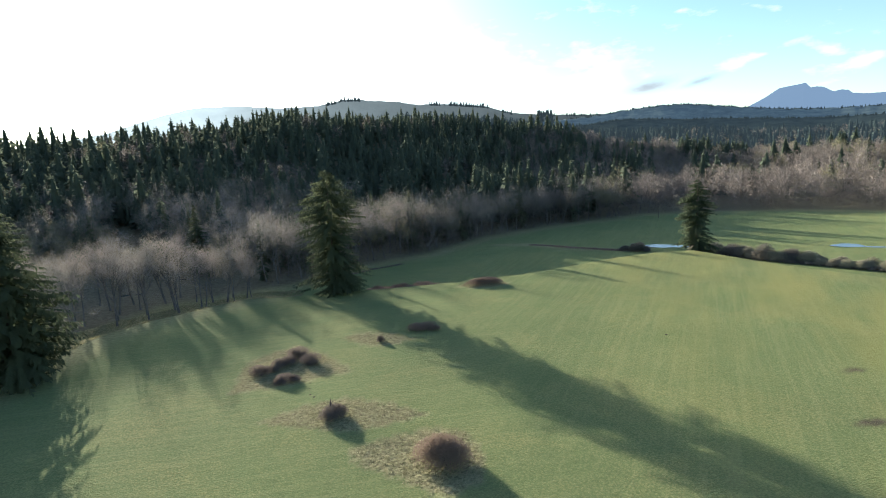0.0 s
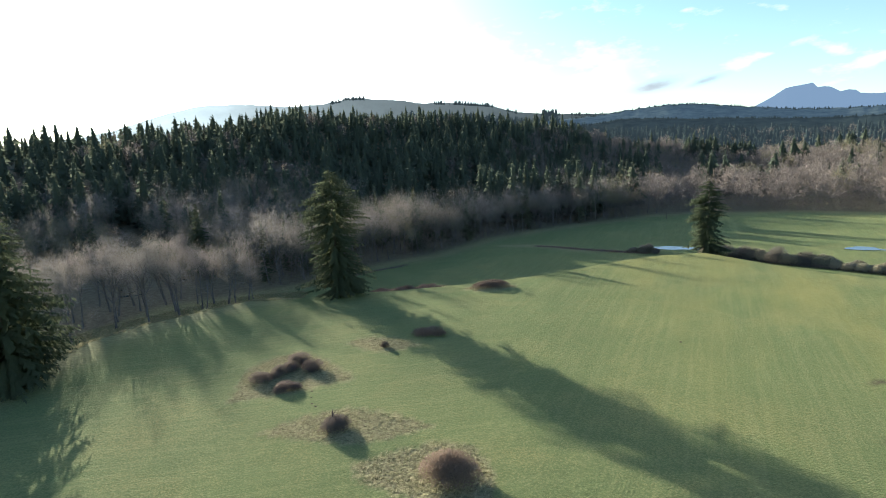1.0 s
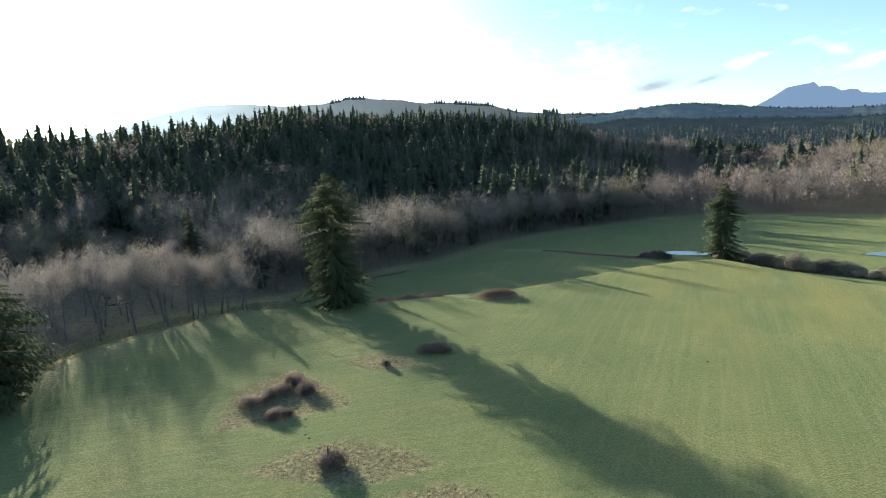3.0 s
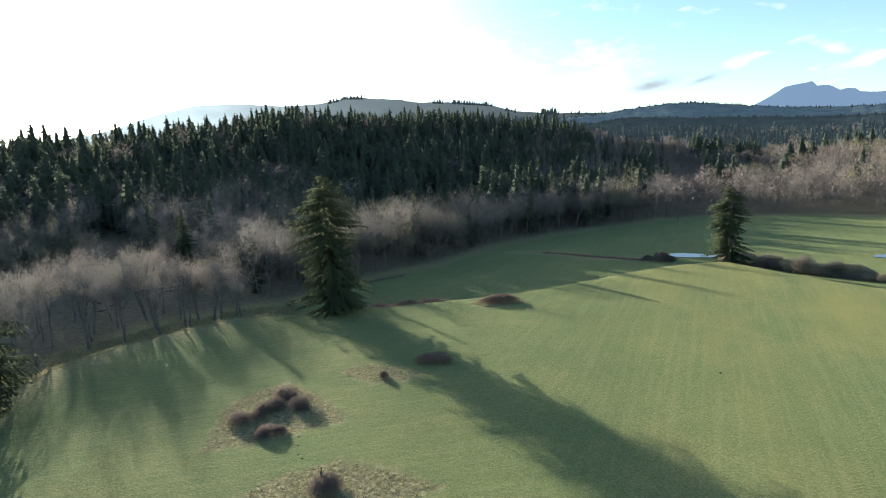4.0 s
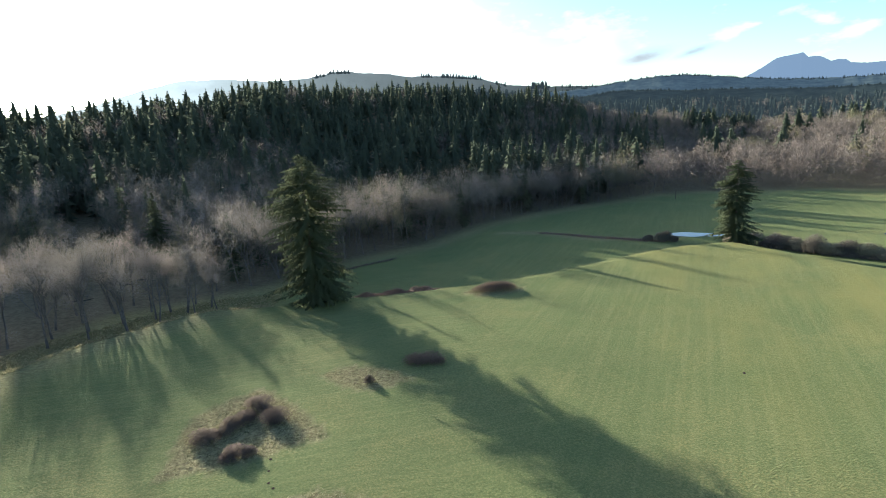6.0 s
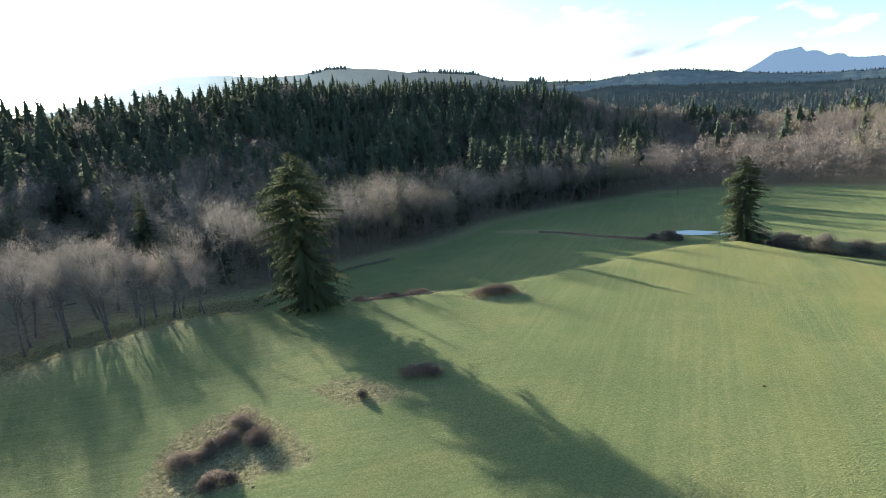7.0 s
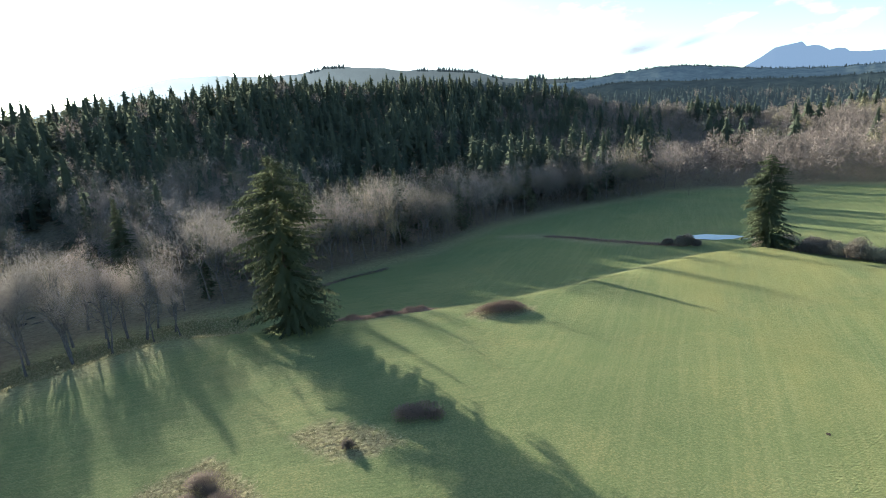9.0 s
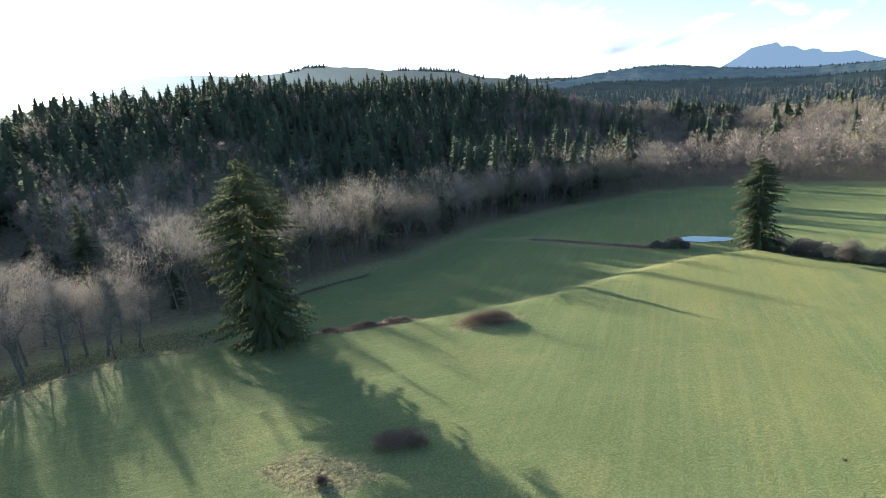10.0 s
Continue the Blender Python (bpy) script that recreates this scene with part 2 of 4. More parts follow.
    h = k.math("ADD", h, k.math("MULTIPLY", k.math("MULTIPLY", hummock, k.attr("dry")), 0.55))
    k.bump(h, 1.0, 0.85)
    k.bsdf.inputs["Sheen Weight"].default_value = 0.10
    k.bsdf.inputs["Sheen Roughness"].default_value = 0.45
    k.bsdf.inputs["Sheen Tint"].default_value = (0.62, 0.72, 0.36, 1)
    return k.done(c, 0.95, 0.0, 0.02)


M_GROUND = grass_ground()


def blade(name, dark, light):
    k = Net(name)
    c = k.ramp(k.island(), (0.1, dark), (0.9, light))
    return k.done(c, 0.8, 0.4, 0.2)


M_STRAW = blade("dry_grass", (0.20, 0.19, 0.10), (0.40, 0.36, 0.21))
M_SWARD = blade("green_grass", (0.16, 0.19, 0.075), (0.27, 0.265, 0.12))


def water():
    k = Net("pond_water")
    k.bump(k.noise(1.5, 3), 0.5, 0.03)
    return k.done((0.03, 0.04, 0.04), 0.12, 0.0, 0.9)


M_WATER = water()


def soil():
    k = Net("dark_soil")
    c = k.ramp(k.noise(6.0, 4, 0.7), (0.3, (0.03, 0.024, 0.018)), (0.7, (0.085, 0.065, 0.048)))
    k.bump(k.noise(9.0, 4), 0.8, 0.05)
    return k.done(c, 0.95, 0.0, 0.1)


M_SOIL = soil()


def haze_glow_cover(name, dark, light, glow, near, far, patchy=0.15):
    """A wooded far slope with the haze of blue air painted on as emission, brighter towards the low sun: near and far
    are its glow at 22 degrees west and 16 degrees east.
    """
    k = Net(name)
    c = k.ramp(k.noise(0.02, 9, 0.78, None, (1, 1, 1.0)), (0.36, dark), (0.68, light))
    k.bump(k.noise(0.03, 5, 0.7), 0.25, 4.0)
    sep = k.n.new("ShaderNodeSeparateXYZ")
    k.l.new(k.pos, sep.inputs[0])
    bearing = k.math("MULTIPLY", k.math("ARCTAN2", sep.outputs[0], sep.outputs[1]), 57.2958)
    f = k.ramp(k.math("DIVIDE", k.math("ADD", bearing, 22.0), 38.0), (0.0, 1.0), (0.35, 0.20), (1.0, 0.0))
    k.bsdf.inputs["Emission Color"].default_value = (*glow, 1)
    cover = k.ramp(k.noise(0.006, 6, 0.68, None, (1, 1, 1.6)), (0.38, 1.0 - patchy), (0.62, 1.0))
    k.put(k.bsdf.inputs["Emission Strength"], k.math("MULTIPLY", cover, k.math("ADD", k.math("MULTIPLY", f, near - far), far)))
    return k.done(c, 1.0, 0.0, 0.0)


# distance haze is put in as emission here, over darkened base colours
M_HILL = haze_glow_cover("hill_haze_glow", (0.014, 0.026, 0.025), (0.032, 0.048, 0.042), (0.74, 0.92, 1.0), 0.38, 0.034)
M_RIDGE = haze_glow_cover("wooded_ridge_haze_glow", (0.02, 0.032, 0.036), (0.085, 0.105, 0.09), (0.16, 0.27, 0.40), 0.10, 0.10)
M_BELT = haze_glow_cover("far_woods_haze_glow", (0.018, 0.027, 0.026), (0.042, 0.056, 0.050), (0.17, 0.25, 0.31), 0.06, 0.05)
M_PEAK = haze_glow_cover("far_mountain_haze_glow", (0.002, 0.0025, 0.003), (0.005, 0.006, 0.007), (0.205, 0.325, 0.50), 0.35, 0.35, 0.0)

# ---- mesh helpers ----


def mesh_of(name, quads=None, verts=None, faces=None, material=None, smooth=False, soft=None, massing=0.75):
    """A mesh from an array (n, 4, 3) of free quads, or from vertices and an array of quads. soft: a normal for each quad, that of the
    crown or dome it belongs to, so that foliage takes the light as a mass."""
    if quads is not None:
        if soft is not None:
            quads = np.array(quads)
            face = np.cross(quads[:, 2] - quads[:, 0], quads[:, 3] - quads[:, 1])
            if soft.ndim == 2:
                soft = np.repeat(soft[:, None], 4, 1)
            turn = (face * soft.mean(1)).sum(1) < 0
            quads[turn], soft = quads[turn][:, ::-1], np.array(soft)
            soft[turn] = soft[turn][:, ::-1]
            face[turn] *= -1
            face /= np.linalg.norm(face, axis=1)[:, None] + 1e-9
            soft = soft * massing + face[:, None] * (1 - massing)
            soft = (soft / (np.linalg.norm(soft, axis=2)[..., None] + 1e-9)).reshape(-1, 3)
        verts = np.asarray(quads, dtype=np.float32).reshape(-1, 3)
        faces = np.arange(len(verts)).reshape(-1, 4)
    verts, faces = np.asarray(verts, dtype=np.float32), np.asarray(faces, dtype=np.int32)
    me = bpy.data.meshes.new(name)
    me.vertices.add(len(verts))
    me.vertices.foreach_set("co", verts.ravel())
    me.loops.add(faces.size)
    me.loops.foreach_set("vertex_index", faces.ravel())
    me.polygons.add(len(faces))
    me.polygons.foreach_set("loop_start", np.arange(0, faces.size, faces.shape[1], dtype=np.int32))
    if smooth:
        me.polygons.foreach_set("use_smooth", np.ones(len(faces), dtype=bool))
    me.update(calc_edges=True)
    if material:
        me.materials.append(material)
    if soft is not None:
        me.polygons.foreach_set("use_smooth", np.ones(len(faces), dtype=bool))
        me.normals_split_custom_set_from_vertices(soft.astype(np.float32))
    return me


def cone_normals(q, lift=0.45):
    c = q.mean(1)
    n = np.column_stack([c[:, :2] / (np.linalg.norm(c[:, :2], axis=1)[:, None] + 0.3), np.full(len(c), lift)])
    return n / np.linalg.norm(n, axis=1)[:, None]


def dome_normals(q, height, squash=1.0):
    c = q.mean(1) - np.array([0, 0, height])
    c[:, 2] *= squash
    return c / (np.linalg.norm(c, axis=1)[:, None] + 1e-6)


def part(name, me, parent, label=""):
    ob = new(name, me)
    ob.parent = parent
    return tagged(ob, label) if label else ob


class Tubes:
    """Collects tapered tubes into one mesh."""

    def __init__(self):
        self.v, self.f, self.n = [], [], 0

    def add(self, points, radii, sides=6):
        points = np.asarray(points, float)
        k = len(points)
        d = np.gradient(points, axis=0)
        d /= np.linalg.norm(d, axis=1)[:, None] + 1e-9
        ref = np.where(np.abs(d[:, 2:3]) > 0.9, [[1.0, 0, 0]], [[0, 0, 1.0]])
        a = np.cross(d, ref)
        a /= np.linalg.norm(a, axis=1)[:, None] + 1e-9
        b = np.cross(d, a)
        th = np.linspace(0, 2 * math.pi, sides, endpoint=False)
        ring = a[:, None] * np.cos(th)[None, :, None] + b[:, None] * np.sin(th)[None, :, None]
        v = points[:, None] + ring * np.asarray(radii)[:, None, None]
        i = np.arange(k * sides).reshape(k, sides)
        j = np.roll(i, -1, 1)
        f = np.stack([i[:-1], j[:-1], j[1:], i[1:]], -1).reshape(-1, 4) + self.n
        self.v.append(v.reshape(-1, 3))
        self.f.append(f)
        self.n += k * sides

    def mesh(self, name, material):
        return mesh_of(name, verts=np.concatenate(self.v), faces=np.concatenate(self.f), material=material, smooth=True)


def rhombs(start, way, width, rng, twist=1.0):
    """Leaf-like quads: from start along way, with a random flat side."""
    side = np.cross(way, rng.normal(0, 1, way.shape) * twist + np.array([0, 0, 1.0]))
    side /= np.linalg.norm(side, axis=1)[:, None] + 1e-9
    side *= width[:, None]
    m = start + way * 0.45
    return np.stack([start, m + side, start + way, m - side], 1)


def conifer_quads(H, R, whorls, per, sprays, seed, base=0.06, power=0.8, ragged=0.25, size=1.0, bare=0.0, droop=0.34, blunt=1.0, fan=0.07, shag=0.0, slim=0.27):
    """Boughs in whorls, each a drooping frond of sprays to both sides."""
    rng = np.random.default_rng(seed)
    n = whorls * per
    u = np.repeat(np.linspace(base, 0.985, whorls), per) + rng.uniform(-0.5, 0.5, n) / whorls
    u = np.clip(u, base, 0.99)
    az = rng.uniform(0, 2 * math.pi, n)
    lobe = 1 + ragged * (0.75 * np.sin(az * 2 + u * 9 + seed) + 0.55 * np.sin(az * 3 - u * 23 + seed * 2))
    L = R * (1 - u ** blunt) ** power * np.minimum(1, 0.55 + (u - base) * 3.5) * lobe * rng.uniform(1 - ragged * 1.6 * (1 - 0.6 * shag), 1 + ragged * (1 - 0.6 * shag), n) + 0.25
    keep = rng.random(n) > bare
    u, az, L = u[keep], az[keep], L[keep]
    n = len(u)
    d = np.stack([np.cos(az), np.sin(az), np.zeros(n)], 1)
    lat = np.stack([-np.sin(az), np.cos(az), np.zeros(n)], 1)
    rise = 0.30 * (u - 0.30)
    s = np.clip((np.arange(sprays)[None] + rng.uniform(0.1, 0.9, (n, sprays))) / sprays, 0.06, 1) ** (1 - 0.35 * shag)
    pos = d[:, None] * (L[:, None] * s)[..., None]
    pos[..., 2] = (u * H)[:, None] + L[:, None] * (rise[:, None] * s - droop * s ** 2 + 0.12 * s ** 4)
    ls = (0.42 * L[:, None] * (1 - 0.75 * s) + 0.35) * rng.uniform(0.75, 1.25, (n, sprays)) * size
    th = rng.normal(0.85, 0.22 + 0.4 * shag, (n, sprays)) * np.where(np.arange(sprays) % 2, 1, -1)[None]
    th[:, -1] *= 0.2
    way = d[:, None] * np.cos(th)[..., None] + lat[:, None] * np.sin(th)[..., None]
    way[..., 2] = rise[:, None] - 2 * droop * s * 0.8 + rng.normal(-0.12 - 0.2 * shag, 0.14 + 0.3 * shag, (n, sprays))
    way = (way * ls[..., None]).reshape(-1, 3)
    q = rhombs(pos.reshape(-1, 3), way, np.linalg.norm(way, axis=1) * slim, rng, 0.35)
    tip = d * L[:, None]
    tip[:, 2] = L * (rise - droop + 0.12)
    root = np.zeros((n, 3))
    root[:, 2] = u * H
    return np.concatenate([q, rhombs(root, tip, L * fan, rng, 0.3)])


def spire_quads(H, R, levels, per, seed, base=0.12):
    """A conifer of the woods: tiers of broad drooping boughs of uneven length round a dense inner body."""
    rng = np.random.default_rng(seed)
    n = levels * per
    u = np.clip(np.repeat(np.linspace(base, 0.95, levels), per) + rng.uniform(-0.5, 0.5, n) * 0.9 / levels, 0, 0.97)
    az = np.tile(np.linspace(0, 2 * math.pi, per, endpoint=False), levels) + np.repeat(rng.uniform(0, 6, levels), per) + rng.normal(0, 0.25, n)
    side = 1 + 0.25 * np.sin(az * 2 + seed) * np.sin(u * 11 + seed) + 0.12 * np.sin(u * 27 + seed * 3)
    reach = R * (1 - u ** 1.5) ** 0.85
    L = reach * rng.uniform(0.62, 1.25, n) * side + 0.35
    root = np.stack([np.cos(az) * L * 0.2, np.sin(az) * L * 0.2, u * H + L * 0.22], 1)
    way = np.stack([np.cos(az) * L * 0.8, np.sin(az) * L * 0.8, -L * rng.uniform(0.1, 0.6, n)], 1)
    q = rhombs(root, way, L * 2.1 / per + 0.10, rng, 0.5)
    th = np.linspace(0, 2 * math.pi, 7)
    core = []
    for a, b in ((base, 0.4), (0.4, 0.66), (0.66, 0.9)):
        ra, rb = (R * 0.5 * (1 - v ** 1.5) ** 0.85 for v in (a, b))
        for p, r in zip(th[:-1], th[1:]):
            core.append([(math.cos(p) * ra, math.sin(p) * ra, a * H), (math.cos(r) * ra, math.sin(r) * ra, a * H),
                         (math.cos(r) * rb, math.sin(r) * rb, b * H), (math.cos(p) * rb, math.sin(p) * rb, b * H)])
    top = rhombs(np.array([[0, 0, H * 0.9]] * 2), np.array([[0.05, 0.05, H * 0.10], [-0.05, 0.02, H * 0.09]]), np.array([0.3, 0.26]), rng)
    return np.concatenate([q, np.array(core), top])


def conifer(label, H, R, whorls, per, sprays, seed, material, group="", **kw):
    tree = tagged(new("conifer_tree"), label, "tree", group)
    q = conifer_quads(H, R, whorls, per, sprays, seed, **kw)
    rng = np.random.default_rng(seed + 99)
    t = Tubes()
    z = np.linspace(0, H * 0.97, 9)
    sway = np.cumsum(rng.normal(0, 0.05, (9, 2)), 0) * 0.5
    r0 = H * 0.0125
    t.add(np.column_stack([sway - sway[0], z]), r0 * (1 - z / H) + 0.03 + np.where(z < 0.1, r0 * 0.35, 0), 7)
    part("trunk", t.mesh("trunk", M_BARK), tree)
    part("crown", mesh_of("crown", q, material=material, soft=cone_normals(q), massing=0.86), tree)
    return tree


def grow(t, twigs, rng, p, d, length, radius, depth, up):
    """One limb and what grows from it."""
    k = 4
    pts, rad = [p], [radius]
    for i in range(k):
        d = d + rng.normal(0, 0.13, 3) + np.array([0, 0, up])
        d = d / np.linalg.norm(d)
        p = p + d * length / k
        pts.append(p)
        rad.append(radius * (1 - 0.62 * (i + 1) / k))
    if depth:
        t.add(pts, rad, 5 if depth > 1 else 3)
    if depth == 0:
        for q in pts[1:]:
            twigs.append((q, d))
        return
    kids = 4 if depth > 1 else 3
    for i in range(kids):
        f = rng.uniform(0.35, 1.0) if i else 1.0
        j = f * k
        a = int(min(k - 1, j))
        q = np.array(pts[a]) + (np.array(pts[a + 1]) - np.array(pts[a])) * (j - a)
        side = rng.normal(0, 1, 3)
        side -= d * side.dot(d)
        side /= np.linalg.norm(side)
        w = d * rng.uniform(0.55, 0.95) + side * rng.uniform(0.35, 0.8)
        grow(t, twigs, rng, q, w / np.linalg.norm(w), length * rng.uniform(0.55, 0.78), radius * 0.5, depth - 1, up * 0.7)


def bare_tree(label, H, seed, material, spread=1.0, per_twig=9, group="", stems=1, name="bare_tree", first=0.38, thick=0.032, split=False, bole=1.0):
    rng = np.random.default_rng(seed)
    tree = tagged(new(name), label, "tree", group)
    t, twigs, limbs = Tubes(), [], []
    for s in range(stems):
        lean = rng.normal(0, 0.06 + 0.14 * (stems > 1), 3)
        d = np.array([lean[0], lean[1], 1.0])
        h = H * first
        pts = [np.array([0, 0, 0.0]) + d * h * f + np.append(rng.normal(0, 0.08, 2) * (f > 0), 0) for f in np.linspace(0, 1, 5)]
        r0 = H * 0.0075 * bole
        t.add(pts, [r0 * (1.35 - 0.35 * min(1, f * 5)) * (1 - 0.35 * f) for f in np.linspace(0, 1, 5)], 7)
        for i in range(5):
            w = np.append(rng.normal(0, 0.5 * spread, 2), 1.0)
            f = rng.uniform(0.7, 1.0)
            if split:
                limbs.append(Tubes())
            grow(limbs[-1] if split else t, twigs, rng, pts[0] + (pts[-1] - pts[0]) * f, w / np.linalg.norm(w), H * rng.uniform(0.24, 0.33), r0 * 0.55, 2, 0.06)
    p = np.repeat(np.array([q for q, _ in twigs]), per_twig, 0)
    w = np.repeat(np.array([d for _, d in twigs]), per_twig, 0) * 0.7 + rng.normal(0, 0.55, p.shape) + np.array([0, 0, 0.25])
    w *= (rng.uniform(0.4, 1.25, len(w)) / np.linalg.norm(w, axis=1))[:, None] * H / 20
    p = p + rng.normal(0, 0.55, p.shape) * H / 22
    trunk = part("trunk", t.mesh("trunk", M_GREYBARK), tree)
    for limb in limbs:
        part("limb", limb.mesh("limb", M_GREYBARK), trunk)
    q = rhombs(p, w, np.full(len(w), thick * H / 20), rng)
    part("crown", mesh_of("crown", q, material=material, soft=dome_normals(q, H * 0.55)), tree)
    return tree


def shrub(name, label, rx, ry, h, canes, seed, material, group="", lumps=3, cane=0.9, width=0.03):
    """A thicket: arched stems below, a dense uneven dome of canes over them."""
    rng = np.random.default_rng(seed)
    bush = tagged(new(name), label, "shrub", group)
    cx = rng.uniform(-0.5, 0.5, (lumps, 2)) * (lumps > 1)
    cs = rng.uniform(0.6, 1.0, lumps)
    cs[0] = 1.0
    which = rng.integers(0, lumps, canes)
    th, v = rng.uniform(0, 2 * math.pi, canes), rng.uniform(0, 1, canes)
    rad = rng.uniform(0.15, 1.0, canes) ** 0.45
    up = np.sqrt(np.clip(1 - (np.sqrt(v) * 0.98) ** 2, 0, 1))
    r = np.sqrt(v) * rad
    p = np.stack([(cx[which, 0] + r * np.cos(th) * 0.72 * cs[which]) * rx,
                  (cx[which, 1] * 0.7 + r * np.sin(th) * 0.72 * cs[which]) * ry,
                  up * rad * h * cs[which] * 0.86], 1)
    out = p / np.array([rx, ry, h])
    w = out * 0.9 + rng.normal(0, 0.55, p.shape) + np.array([0, 0, 0.45])
    w *= (rng.uniform(0.35, 1.0, canes) * cane / np.linalg.norm(w, axis=1))[:, None]
    t = Tubes()
    for i in range(10 + 4 * lumps):
        a, e = rng.uniform(0, 2 * math.pi), rng.uniform(0.2, 0.75)
        b = cx[i % lumps] * np.array([rx, ry * 0.7])
        q = np.array([math.cos(a) * rx * 0.7 * e, math.sin(a) * ry * 0.7 * e])
        t.add([(*(b + q * 0.25), -0.1), (*(b + q * 0.6), h * 0.5), (*(b + q), h * 0.85 * (1 - e * 0.5))], [0.05, 0.035, 0.012], 4)
    tagged(part("stem", t.mesh("stem", M_BARK), bush), kind="stuff")
    q = rhombs(p, w, np.full(canes, width), rng)
    part("crown", mesh_of("crown", q, material=material, soft=dome_normals(q, -0.1 * h, 1.2), massing=0.65), bush)
    return bush


# ---- the lie of the land ----
PLATEAU = [(-140, -400), (-112, 40), (-96, 115), (-96, 150), (-86, 168), (-72, 181), (-60, 189), (-40, 189), (-17, 192), (4, 193),
           (19, 196), (45, 203), (71, 215), (99, 225), (119, 227), (131, 197), (139, 178), (149, 160), (185, 90), (235, 0), (330, -400)]
CLEARING = [(-170, -500), (-118, 60), (-112, 150), (-96, 200), (-52, 222), (-27, 256), (5, 276), (40, 322), (97, 356), (165, 388),
            (208, 383), (256, 362), (300, 335), (430, 250), (700, 60), (900, -500)]
LOW = -4.5


def outside(poly, x, y):
    """Distance outside a polygon, negative inside."""
    x, y = np.asarray(x, float), np.asarray(y, float)
    d = np.full(x.shape, 1e9)
    inside = np.zeros(x.shape, bool)
    for (ax, ay), (bx, by) in zip(poly, poly[1:] + poly[:1]):
        ex, ey = bx - ax, by - ay
        f = np.clip(((x - ax) * ex + (y - ay) * ey) / (ex * ex + ey * ey), 0, 1)
        d = np.minimum(d, np.hypot(x - ax - f * ex, y - ay - f * ey))
        if ay != by:
            inside ^= ((ay > y) != (by > y)) & (x < ex * (y - ay) / ey + ax)
    return np.where(inside, -d, d)


def step(a, b, v):
    f = np.clip((v - a) / (b - a), 0, 1)
    return f * f * (3 - 2 * f)


def land(x, y):
    x, y = np.asarray(x, float), np.asarray(y, float)
    az, r = np.degrees(np.arctan2(x, y)), np.hypot(x, y)
    z = LOW * step(-6, 11, outside(PLATEAU, x, y))
    swell = 0.35 * np.sin(x * 0.045 + 1.0) * np.sin(y * 0.05) + 0.16 * np.sin(x * 0.13 + y * 0.07) * np.sin(y * 0.11 - x * 0.05)
    z = z + swell
    d = outside(CLEARING, x, y)
    top = np.interp(az, [-180, -60, -42, -32, -22, -12, 0, 6, 12, 20, 30, 45, 90, 180], [20, 40, 53, 60, 78, 90, 96, 84, 64, 24, 8, 6, 6, 20])
    z = z + top * step(15, np.interp(az, [-14, -5, 6, 14, 20, 26], [450, 600, 600, 560, 480, 450]), d) ** 1.25 + step(650, 1700, r) * np.interp(az, [-10, 12, 25, 45], [10, 45, 55, 40])
    z = z + step(30, 250, d) * (6.5 * np.sin(x * 0.013 + 1) * np.cos(y * 0.011) + 2.5 * np.sin(x * 0.031 - y * 0.02))
    return z


def ground_z(x, y):
    return float(land(np.array([x]), np.array([y]))[0])


# uncut patches of tussock round the thickets, pointed where the mower turned
ROUGH = [[(-11.5, 79.3), (-5.4, 82.6), (3.1, 85.3), (8.4, 82.4), (10.4, 74), (8.9, 68), (4, 65), (-1.8, 70.2), (-8.3, 74.4)],
         [(-28.2, 90.5), (-22.2, 95.8), (-14.3, 98.7), (-4.1, 94.9), (1.5, 90.2), (-5.7, 86.6), (-11.6, 85.3), (-19.5, 87.6)],
         [(-38, 103.4), (-39.2, 113.5), (-39.8, 121), (-36.1, 127.1), (-30.2, 131.4), (-21.5, 123), (-14.6, 112.5), (-21.1, 109.6), (-27, 106.4)],
         [(-20.2, 135.7), (-13.2, 138.7), (-6.7, 136), (-0.2, 129.8), (-7.5, 126.5), (-12.8, 128)],
         [(13, 183), (18, 188.5), (25, 189), (32, 183), (26, 179), (18, 179)], [(-19, 189), (-8, 192.5), (6, 194), (8, 191.5), (-4, 188.5), (-12, 187)]]
MUD = [(72, 76, 3.4, 1.2), (83.5, 94.5, 2.2, 1.0)]


def rough_mask(x, y):
    m = np.zeros(np.shape(x))
    wob = 0.55 * np.sin(x * 1.3 + y * 0.9) * np.sin(y * 1.1 - x * 0.6) + 0.3 * np.sin(x * 3.1 + 1) * np.sin(y * 2.7)
    for patch in ROUGH:
        m = np.maximum(m, step(0.7, -1.0, outside(patch, x, y) + wob))
    return m


